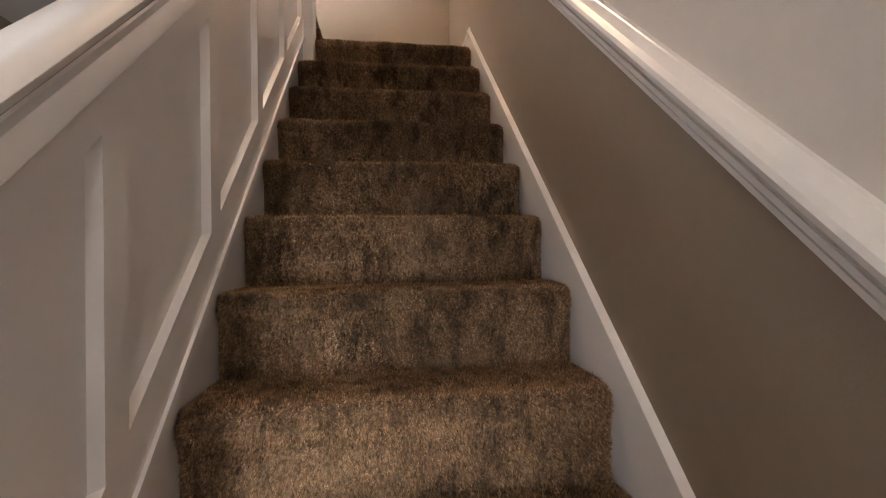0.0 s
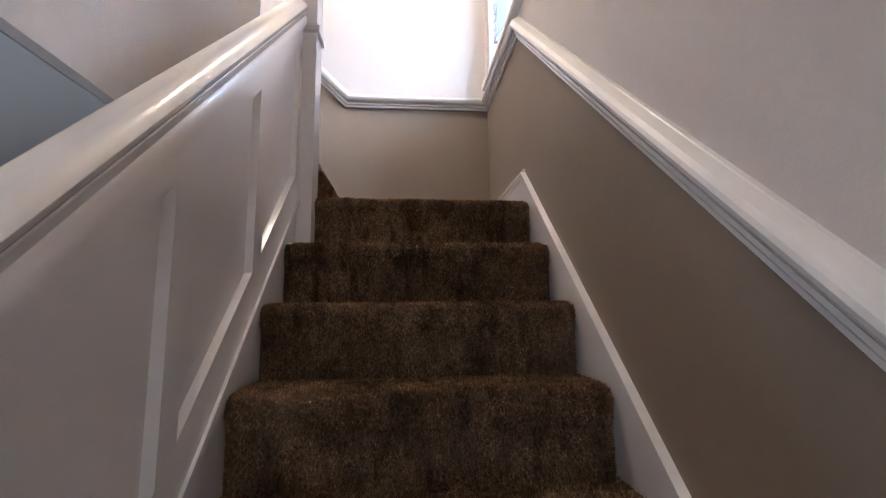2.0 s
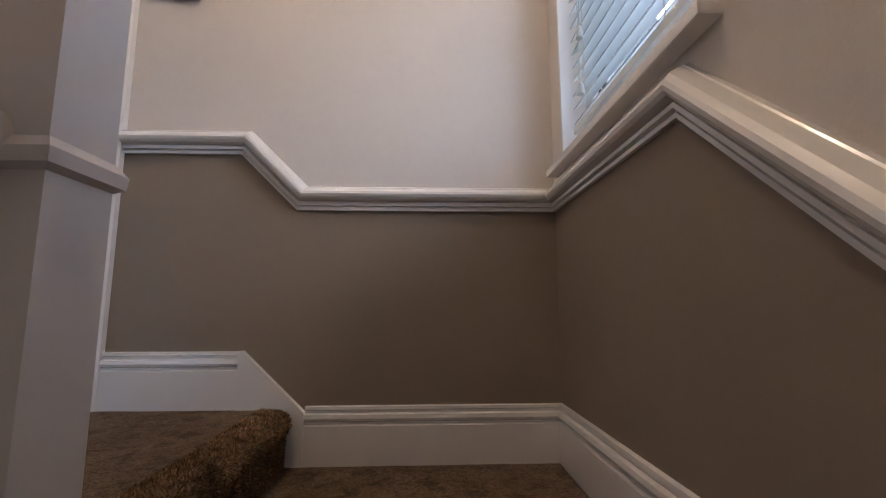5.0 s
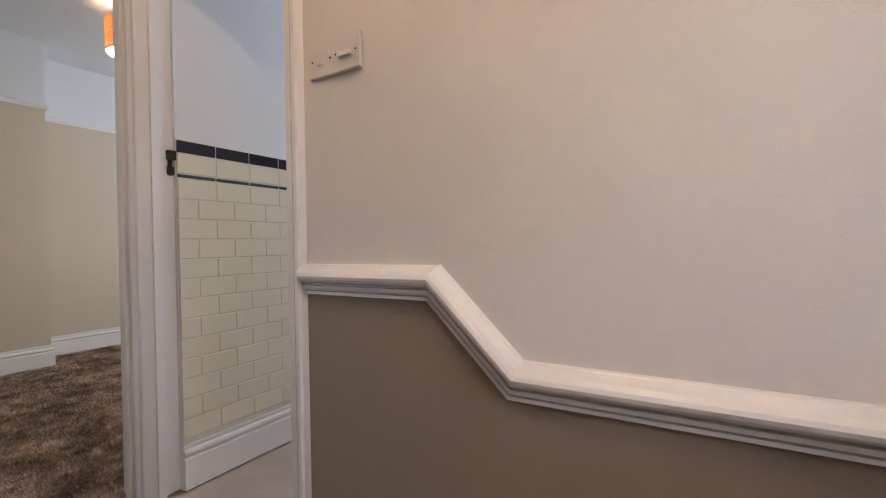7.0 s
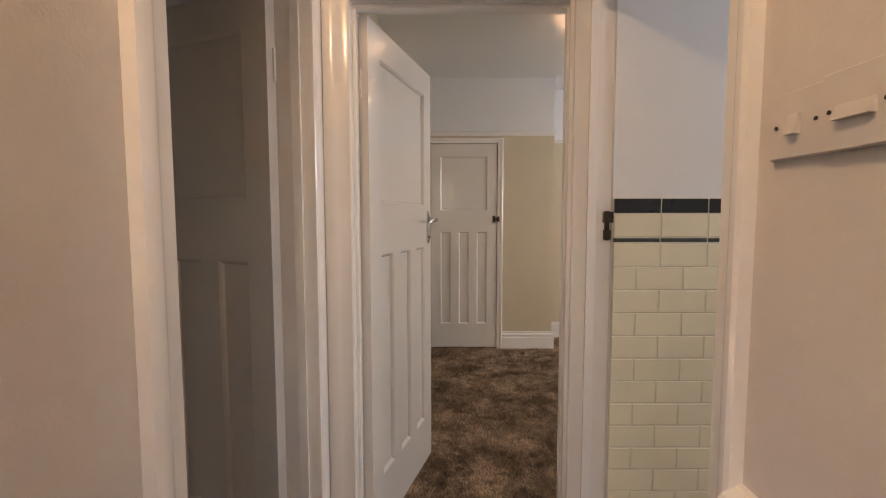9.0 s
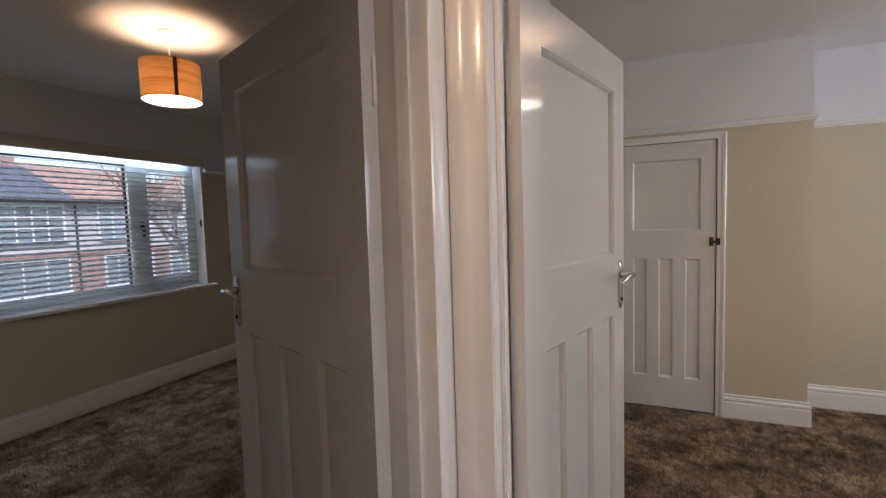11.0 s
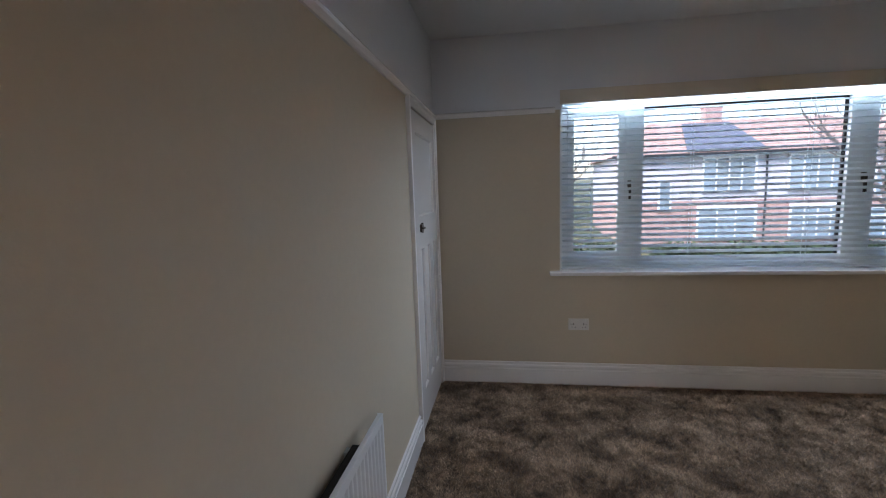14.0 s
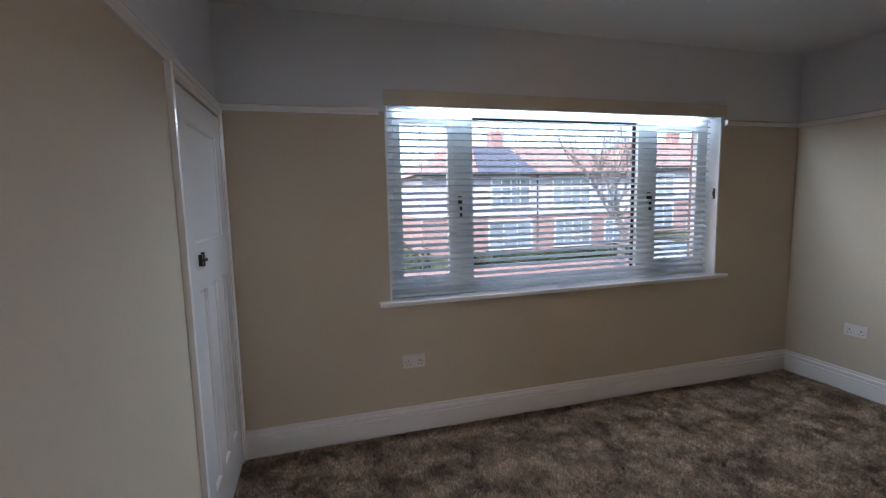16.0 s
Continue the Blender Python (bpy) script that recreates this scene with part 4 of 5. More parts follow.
for x in (-1.05, -0.35, 0.38, 1.05):
    for dy in (-0.024, 0.024):
        part("ladder_cord", boxes((x - 0.0012, x + 0.0012, dy - 0.001, dy + 0.001, SLAT_Z - N_SLAT * SLAT_P, -0.04)), M_SLAT, blind)
part("valance", boxes((-(WX1 - WX0) / 2 - 0.030, (WX1 - WX0) / 2 + 0.012, 0.052, 0.066, -0.024, 0.070), (-(WX1 - WX0) / 2 - 0.030, -(WX1 - WX0) / 2 - 0.016, 0.043, 0.052, -0.024, 0.070), bevel=0.003), M_PELMET, blind, "ivory blind valance")
# unseen dark board, added to keep the hidden strip from bouncing onto slats
part("bounce_blocker", boxes((-(WX1 - WX0) / 2 - 0.012, (WX1 - WX0) / 2 + 0.010, 0.049, 0.0515, -0.023, 0.066)), M_DARK, blind, "dark board added behind the valance to stop lamp bounce")
part("cord_cleat", boxes((-(WX1 - WX0) / 2 + 0.001, -(WX1 - WX0) / 2 + 0.008, 0.010, 0.024, -0.625, -0.545), (-(WX1 - WX0) / 2 + 0.008, -(WX1 - WX0) / 2 + 0.016, 0.013, 0.021, -0.60, -0.57)), M_IRON, blind, "small metal cord cleat")

win2 = window("window_2", "x", XR + 0.075, 0.06, SY0, SY1, SZ0 + 0.01, SZ1, [], "white single-light stair window behind a venetian blind", 0.06)
structure("trim_stair_window_reveal", boxes((XR - 0.002, XR + 0.075, SY0, SY0 + 0.006, SZ0, SZ1), (XR - 0.002, XR + 0.075, SY1, SY1 + 0.012, SZ0, SZ1), (XR - 0.002, XR + 0.075, SY0, SY1 + 0.012, SZ1, SZ1 + 0.012)), M_REVEAL, "white stair window reveal", "trim")
M_DASH = material("grey_pebbledash", (0.42, 0.45, 0.46), 0.9, vary=0.35, scale=90, bump=0.8, bump_scale=90)
structure("trim_stair_window_outer", boxes((XR + 0.135, XR + 0.31, SY1 - 0.03, SY1, SZ0, SZ1), (XR + 0.135, XR + 0.31, SY0, SY0 + 0.03, SZ0, SZ1)), M_DASH, "pebbledash outer window reveal", "trim")
structure("window_sill_2", box(bmesh.new(), XR - 0.038, XR + 0.08, SY0 - 0.05, 0.955, SZ0 - 0.022, SZ0, 0.005), M_GLOSS, "white painted stair window sill", "sill")
B2L = 0.60
blind2 = thing("venetian_blind", pose(XR + 0.035, SY0 + 0.012 + B2L / 2, SZ1), "white venetian blind on the stair window, slats open", "blind")
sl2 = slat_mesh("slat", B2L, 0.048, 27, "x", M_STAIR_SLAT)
for i in range(25):
    ob = new("slat", sl2)
    ob.parent = blind2
    ob.matrix_basis = pose(0, 0, -0.06 - i * 0.0435, random.uniform(-0.1, 0.1), random.uniform(-1.5, 1.5), 0)
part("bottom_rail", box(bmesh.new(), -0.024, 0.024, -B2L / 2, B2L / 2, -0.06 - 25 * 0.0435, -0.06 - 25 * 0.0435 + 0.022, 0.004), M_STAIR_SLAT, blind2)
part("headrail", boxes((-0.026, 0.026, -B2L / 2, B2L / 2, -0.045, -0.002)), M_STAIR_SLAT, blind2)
for y in (-0.2, 0.2):
    for dx in (-0.023, 0.023):
        part("ladder_cord", boxes((dx - 0.001, dx + 0.001, y - 0.0012, y + 0.0012, -0.06 - 25 * 0.0435, -0.04)), M_STAIR_SLAT, blind2)
for z, dy in ((-0.885, 0.0), (-1.045, 0.012)):
    bm = bmesh.new()
    lathe(bm, [(0.002, 0.06), (0.002, 0.02), (0.007, 0.014), (0.011, -0.014), (0.010, -0.018)], 12, (-0.028, 0.206 + dy, z))
    part("cord_tassel", bm, M_STAIR_SLAT, blind2, "white cord tassel")
    part("cord", boxes((-0.029, -0.027, 0.205 + dy, 0.207 + dy, z + 0.05, -0.03)), M_STAIR_SLAT, blind2)


# ---- pendant lamps ----
def shade_material():
    nt = M_SHADE.node_tree
    b = nt.nodes["Principled BSDF"]
    out = nt.nodes["Material Output"]
    geo = nt.nodes.new("ShaderNodeNewGeometry")
    mp = nt.nodes.new("ShaderNodeMapping")
    mp.inputs["Scale"].default_value = (2.5, 2.5, 60)
    n = nt.nodes.new("ShaderNodeTexNoise")
    n.inputs["Scale"].default_value, n.inputs["Detail"].default_value = 1.0, 6
    r = nt.nodes.new("ShaderNodeValToRGB")
    r.color_ramp.elements[0].position, r.color_ramp.elements[1].position = 0.3, 0.7
    r.color_ramp.elements[0].color, r.color_ramp.elements[1].color = (0.42, 0.27, 0.13, 1), (0.66, 0.48, 0.29, 1)
    nt.links.new(geo.outputs["Position"], mp.inputs["Vector"])
    nt.links.new(mp.outputs[0], n.inputs["Vector"])
    nt.links.new(n.outputs["Fac"], r.inputs["Fac"])
    nt.links.new(r.outputs["Color"], b.inputs["Base Color"])
    b.inputs["Roughness"].default_value = 0.5
    tr = nt.nodes.new("ShaderNodeBsdfTranslucent")
    nt.links.new(r.outputs["Color"], tr.inputs["Color"])
    mx = nt.nodes.new("ShaderNodeMixShader")
    mx.inputs[0].default_value = 0.35
    nt.links.new(b.outputs[0], mx.inputs[1])
    nt.links.new(tr.outputs[0], mx.inputs[2])
    nt.links.new(mx.outputs[0], out.inputs["Surface"])


shade_material()
M_GLOW = emitter("lit_diffuser", (1.0, 0.88, 0.70), 2.6)


def pendant(m, label, drop):
    lamp = thing("pendant_lamp", m, label, "ceiling lamp", "pendant lamps")
    bm = bmesh.new()
    lathe(bm, [(0.050, 0.0), (0.050, -0.012), (0.040, -0.024), (0.014, -0.030)], 28)
    smooth(part("ceiling_rose", bm, M_UPVC, lamp), 30)
    bm = bmesh.new()
    tube(bm, [(0, 0, -0.028), (0, 0, -drop - 0.07)], 0.0035, 8)
    part("cord", bm, M_UPVC, lamp)
    bm = bmesh.new()
    lathe(bm, [(0.012, -drop - 0.02), (0.019, -drop - 0.03), (0.019, -drop - 0.075), (0.014, -drop - 0.08)], 16)
    part("bulb_holder", bm, M_UPVC, lamp)
    bm = bmesh.new()
    r, z1, z0 = 0.150, -drop, -drop - 0.205
    n = 48
    ro = [[Vector((rr * math.cos(k * math.tau / n), rr * math.sin(k * math.tau / n), z)) for k in range(n)] for rr, z in ((r, z1), (r, z0), (r - 0.003, z0), (r - 0.003, z1), (r, z1))]
    loft(bm, ro, cap=False)
    shade = smooth(part("shade", bm, M_SHADE, lamp, "drum shade of banded wood veneer"), 40)
    bm = bmesh.new()
    for k in range(3):
        a = math.tau * k / 3
        tube(bm, [(0.016 * math.cos(a), 0.016 * math.sin(a), z1 - 0.03), (0.146 * math.cos(a), 0.146 * math.sin(a), z1 - 0.012)], 0.0018, 6)
    part("spider", bm, M_UPVC, shade)
    part("seam", boxes((0.1495, 0.1525, -0.009, 0.009, z0 + 0.001, z1 - 0.001)), material("dark_veneer_seam", (0.10, 0.045, 0.018), 0.5, vary=0.1, scale=40), shade)
    bm = bmesh.new()
    lathe(bm, [(0.1455, z0 + 0.006), (0.1455, z0 + 0.003)], 48)
    part("diffuser", bm, M_GLOW, lamp, "glowing white diffuser disc")
    return lamp


pendant(pose(-2.645, -1.865, CEIL, 0, 0, 62), "lit pendant lamp with banded wood veneer drum shade", 0.182)
pendant(pose(-3.14, 1.64, CEIL, 0, 0, 10), "lit pendant lamp with wood veneer drum shade", 0.195)

# ---- radiator ----
RY0, RY1, RZ0, RZ1 = -1.63, -0.70, 0.14, 0.70
radiator = thing("radiator", pose(XS0, 0, 0), "white corrugated panel radiator on the bedroom wall", "radiator")
bm = bmesh.new()
n = int((RY1 - RY0) / 0.0333)
pts = []
for k in range(n):
    y = RY0 + (RY1 - RY0) * k / n
    g = (RY1 - RY0) / n
    pts += [(y, -0.086), (y + g * 0.30, -0.086), (y + g * 0.42, -0.077), (y + g * 0.88, -0.077)]
pts.append((RY1, -0.086))
rings = []
for dz, inset in ((RZ0, 0.012), (RZ0 + 0.03, 0.012), (RZ0 + 0.05, 0.0), (RZ1 - 0.05, 0.0), (RZ1 - 0.03, 0.012), (RZ1, 0.012)):
    row = []
    for y, x in pts:
        xx = x if inset == 0.0 else -0.086
        row.append(Vector((xx, y, dz)))
    rings.append(row)
loft(bm, rings, closed=False)
box(bm, -0.076, -0.070, RY0, RY1, RZ0, RZ1)
smooth(part("front_panel", bm, M_RAD, radiator), 30)
# solid dark block in place of the shade between panel and wall
part("gap_shade_block", boxes((-0.066, -0.026, RY0 + 0.15, RY1 - 0.06, RZ0 + 0.05, RZ1 - 0.03)), M_DARK, radiator, "dark block that stands in for shade behind the radiator")
part("top_edge", boxes((-0.087, -0.070, RY0, RY1, RZ1 - 0.004, RZ1 + 0.004), bevel=0.003), M_RAD, radiator)
part("side_edge", boxes((-0.086, -0.066, RY0 - 0.004, RY0, RZ0, RZ1)), M_RAD, radiator)
part("side_edge", boxes((-0.086, -0.066, RY1, RY1 + 0.004, RZ0, RZ1)), M_RAD, radiator)
for y in (RY0 + 0.15, RY1 - 0.15):
    part("bracket", boxes((-0.070, 0.0, y - 0.015, y + 0.015, RZ0 + 0.08, RZ1 - 0.05)), M_RAD, radiator)
bm = bmesh.new()
tube(bm, [(-0.05, RY0 - 0.03, 0.0), (-0.05, RY0 - 0.03, 0.17), (-0.06, RY0 - 0.01, 0.18), (-0.06, RY0 + 0.03, 0.18)], 0.009, 10)
part("pipe", bm, M_RAD, radiator)


# ---- small things on the stair window sill ----
sill_box = thing("small_box", pose(0.505, 0.595, SZ0, 0, 0, -8), "small dark brown box with a white sleeve on the sill", "box")
part("body", boxes((-0.020, 0.020, 0.012, 0.052, 0.0, 0.024), bevel=0.003), material("dark_brown_card", (0.075, 0.036, 0.026), 0.6, vary=0.2, scale=30, bump=0.1, bump_scale=60), sill_box)
part("sleeve", boxes((-0.021, 0.021, -0.058, 0.012, 0.0, 0.026), bevel=0.003), M_UPVC, sill_box, "white sleeve")
bm = bmesh.new()
tube(bm, [(-0.020, 0.050, 0.002), (-0.012, 0.036, 0.010), (-0.004, 0.018, 0.017), (0.001, -0.006, 0.018), (0.003, -0.030, 0.008), (0.004, -0.050, 0.002)], 0.0017, 6)
wire = tagged(put("loose_wire", bm, M_DARK), "short curved black wire lying on the window sill", "wire")
wire.matrix_world = pose(0.497, 0.475, SZ0)

# ---- switches, sockets, keep ----
def switch_plate(m, w, h, label, rockers, name="light_switch", cat="light switch", mat=M_SWITCH):
    """A faceplate in the local xz plane that looks along -y."""
    ob = thing(name, m, label, cat, "switches" if cat == "light switch" else "sockets")
    bm = bmesh.new()
    rings = []
    for s, d in ((1.0, 0.0), (1.0, -0.007), (0.96, -0.010)):
        rings.append([Vector((x * w / 2 * s, d, z * h / 2 * s)) for x, z in ((-1, -1), (1, -1), (1, 1), (-1, 1))])
    loft(bm, rings)
    part("plate", bm, mat, ob)
    for x, z, rw, rh in rockers:
        bm = bmesh.new()
        loft(bm, [[Vector((x + a * rw / 2, -0.009, z + b * rh / 2)) for a, b in ((-1, -1), (1, -1), (1, 1), (-1, 1))],
                  [Vector((x + a * rw / 2 * 0.96, -0.013 if b > 0 else -0.019, z + b * rh / 2 * 0.94)) for a, b in ((-1, -1), (1, -1), (1, 1), (-1, 1))]])
        part("rocker", bm, mat, ob)
    for x in (-w * 0.37, w * 0.37):
        bm = bmesh.new()
        lathe(bm, [(0.0026, 0), (0.0026, 0.0014)], 10)
        bmesh.ops.transform(bm, matrix=Matrix.Translation((x, -0.0098, 0)) @ Matrix.Rotation(radians(90), 4, "X"), verts=bm.verts)
        part("screw", bm, M_IRON, ob)
    return ob


switch_plate(pose(-0.823, YF, 1.376), 0.082, 0.082, "small white single rocker light switch", [(0.0, 0.0, 0.016, 0.026)])
switch_plate(pose(-0.739, YF - 0.004, 1.377), 0.086, 0.086, "white double-pole pull switch plate", [(0.0, -0.003, 0.044, 0.017)])


def socket(m, label):
    ob = switch_plate(m, 0.146, 0.086, label, [(-0.050, 0.026, 0.012, 0.02), (0.050, 0.026, 0.012, 0.02)], "wall_socket", "socket", M_SOCKET)
    for cx in (-0.036, 0.036):
        part("pin_holes", boxes((cx - 0.003, cx + 0.003, -0.0112, -0.0105, -0.002, 0.010), (cx - 0.014, cx - 0.007, -0.0112, -0.0105, -0.022, -0.017), (cx + 0.007, cx + 0.014, -0.0112, -0.0105, -0.022, -0.017)), M_DARK, ob)
    return ob


socket(pose(-1.668, YW, 0.468, 0, 0, 180), "white double wall socket under the window")
socket(pose(XL, -2.97, 0.47, 0, 0, 90), "white double wall socket on the side wall")
keep = thing("strike_plate", pose(BX0, YF + 0.095, 1.235), "dark old brass strike plate on the white jamb", "strike plate")
part("plate", boxes((0, 0.004, -0.006, 0.010, -0.048, 0.048), bevel=0.001), M_IRON, keep)
part("box_keep", boxes((0.0, 0.016, -0.012, 0.022, 0.010, 0.045), bevel=0.002), M_IRON, keep)
part("lower_keep", boxes((0.0, 0.010, -0.010, 0.014, -0.045, -0.014), bevel=0.002), M_IRON, keep)

# ---- bathroom ----
bm = bmesh.new()
sweep(bm, SKIRT_PROFILE, [(-1.712, YF + 0.113, 0), (-1.712, 3.2, 0)], [(1, 0, 0)])
trim("baseboard_bathroom", bm, "white moulded bathroom skirting")
tiling = thing("wall_tiling", pose(-1.712, YF + 0.113, 0), "cream metro wall tiles with a black tile border", "wall tiles", "", "structure")
part("grout", boxes((0, 0.0092, 0, 2.0, 0.165, 1.325)), M_GROUT, tiling)


def tile_mesh(name, w, h, mat):
    bm = bmesh.new()
    e = 0.0022
    loft(bm, [[Vector((0.004, y, z)) for y, z in ((0, 0), (w, 0), (w, h), (0, h))],
              [Vector((0.0085, y, z)) for y, z in ((0, 0), (w, 0), (w, h), (0, h))],
              [Vector((0.0115, y, z)) for y, z in ((e, e), (w - e, e), (w - e, h - e), (e, h - e))]])
    me = bpy.data.meshes.new(name)
    bmesh.ops.recalc_face_normals(bm, faces=bm.faces[:])
    bm.to_mesh(me)
    bm.free()
    me.materials.append(mat)
    return me


TW, TH, GAP = 0.150, 0.0735, 0.0025
t_full, t_half = tile_mesh("tile", TW, TH, M_TILE), tile_mesh("tile_half", TW / 2 - GAP / 2, TH, M_TILE)
t_black = tile_mesh("border_tile", TW, 0.047, M_BLACK)
t_pencil = tile_mesh("pencil_tile", TW, 0.0135, material("dark_green_pencil_tile", (0.05, 0.06, 0.055), 0.15, vary=0.15, scale=30))


def lay(mesh, name, y, z):
    ob = new(name, mesh)
    ob.parent = tiling
    ob.matrix_basis = pose(random.uniform(-0.0003, 0.0003), y, z, 0, random.uniform(-0.15, 0.15), random.uniform(-0.15, 0.15))


rows = 13
z_top_row = 1.1785
for rix in range(rows):
    z = z_top_row - (rix + 1) * (TH + GAP)
    y = 0.0
    if rix % 2 == 1:
        lay(t_half, "tile", 0.0, z)
        y = TW / 2 + GAP / 2
    while y < 1.85:
        lay(t_full, "tile", y, z)
        y += TW + GAP
y = 0.0
while y < 1.85:
    lay(t_pencil, "pencil_tile", y, 1.1815)
    lay(t_full, "tile", y, 1.1985)
    lay(t_black, "border_tile", y, 1.2755)
    y += TW + GAP


# ---- outside ----
M_ASPHALT = material("damp_asphalt", (0.055, 0.056, 0.060), 0.75, vary=0.2, scale=0.6, bump=0.3, bump_scale=50)
M_PAVE = material("concrete_paving", (0.26, 0.25, 0.24), 0.85, vary=0.15, scale=2, bump=0.2, bump_scale=30)
M_GRASS = material("winter_grass", (0.055, 0.075, 0.028), 0.95, vary=0.35, scale=1.2, bump=0.8, bump_scale=20, tone2=(0.09, 0.085, 0.04))
# brick, render and roof tiles paled: street haze put into their colours
M_BRICK = material("red_brick", (0.41, 0.265, 0.23), 0.85, vary=0.22, scale=9, bump=0.3, bump_scale=30, vary2=0.12, scale2=2)
M_RENDER = material("grey_white_render", (0.55, 0.53, 0.555), 0.85, vary=0.10, scale=1.5, bump=0.3, bump_scale=30)
M_TILES = material("orange_clay_roof_tiles", (0.45, 0.30, 0.25), 0.8, vary=0.25, scale=3.0, bump=0.4, bump_scale=14, vary2=0.15, scale2=0.7)
M_SLATE = material("grey_slate", (0.13, 0.14, 0.17), 0.6, vary=0.2, scale=3, bump=0.3, bump_scale=14)
M_DARKGLASS = material("house_glass_with_curtains", (0.26, 0.32, 0.36), 0.08, vary=0.3, scale=0.8)
M_TRIMW = material("white_house_trim", (0.80, 0.81, 0.82), 0.5, vary=0.05, scale=2)
M_GUTTER = material("black_gutter", (0.02, 0.02, 0.022), 0.4, vary=0.2, scale=5)
# bark lightened, with distance haze put into the colour
M_BARK = material("dark_bark", (0.17, 0.145, 0.13), 0.9, vary=0.3, scale=6, bump=0.6, bump_scale=20)
M_HEDGE = material("hedge_leaves", (0.045, 0.070, 0.025), 0.8, vary=0.4, scale=6, bump=0.6, bump_scale=12)
M_CAR = material("silver_car_paint", (0.50, 0.52, 0.55), 0.25, 0.5, vary=0.03, scale=2)
M_TYRE = material("tyre_rubber", (0.02, 0.02, 0.02), 0.85, vary=0.2, scale=20)

bm = bmesh.new()
G0, G1, G2 = -3.02, -3.0, -2.75
prof = [(6.0, G0), (-10.0, G0), (-24.0, G2), (-29.0, -2.2), (-60.0, 0.5), (-400.0, 6.0)]
loft(bm, [[Vector((x, y, z)) for y, z in prof] for x in (-400.0, 400.0)], closed=False)
structure("ground", bm, M_GRASS, "winter grass and gardens sloping up beyond the street", "ground")


def on_ground(y):
    for (ya, za), (yb, zb) in zip(prof, prof[1:]):
        if yb <= y <= ya:
            return za + (zb - za) * (y - ya) / (yb - ya)
    return G0


def strip(name, y0, y1, lift, mat, label, cat):
    b = bmesh.new()
    loft(b, [[Vector((x, y0, on_ground(y0) + lift)), Vector((x, y1, on_ground(y1) + lift)), Vector((x, y1, on_ground(y1) - 0.2)), Vector((x, y0, on_ground(y0) - 0.2))] for x in (-200.0, 200.0)])
    return structure(name, b, mat, label, cat)


strip("road", -19.6, -12.4, 0.02, M_ASPHALT, "damp grey asphalt street", "road")
strip("pavement", -12.4, -10.6, 0.13, M_PAVE, "concrete pavement before the houses", "pavement")
strip("pavement_far", -21.4, -19.6, 0.13, M_PAVE, "concrete pavement across the street", "pavement")


def house_window(house, x0, x1, z0, z1, y, cols, arch=False):
    """White framed sash grid with a projecting sill; glass set back."""
    win = part("window", boxes((x0 - 0.09, x1 + 0.09, y - 0.02, y + 0.10, z1, z1 + 0.16), (x0 - 0.09, x1 + 0.09, y - 0.02, y + 0.14, z0 - 0.10, z0), (x0 - 0.09, x0, y - 0.02, y + 0.10, z0, z1), (x1, x1 + 0.09, y - 0.02, y + 0.10, z0, z1)), M_TRIMW, house)
    part("pane", boxes((x0, x1, y - 0.01, y + 0.02, z0, z1)), M_DARKGLASS, win)
    b = bmesh.new()
    for i in range(1, cols):
        xc = x0 + (x1 - x0) * i / cols
        box(b, xc - 0.035, xc + 0.035, y + 0.02, y + 0.06, z0, z1)
    for f in (0.38, 0.70):
        zc = z0 + (z1 - z0) * f
        box(b, x0, x1, y + 0.021, y + 0.055, zc - 0.03, zc + 0.03)
    part("glazing_bars", b, M_TRIMW, win)
    return win


def roof_hip(bm, x0, x1, y0, y1, ze, zr, inset_l, inset_r):
    """Hipped roof: eaves rectangle and a ridge along x."""
    ym = (y0 + y1) / 2
    a = [bm.verts.new(v) for v in ((x0, y1, ze), (x1, y1, ze), (x1, y0, ze), (x0, y0, ze))]
    r0, r1 = bm.verts.new((x0 + inset_l, ym, zr)), bm.verts.new((x1 - inset_r, ym, zr))
    bm.faces.new((a[0], a[1], r1, r0))
    bm.faces.new((a[1], a[2], r1))
    bm.faces.new((a[2], a[3], r0, r1))
    bm.faces.new((a[3], a[0], r0))
    bm.faces.new(a[::-1])
    return bm


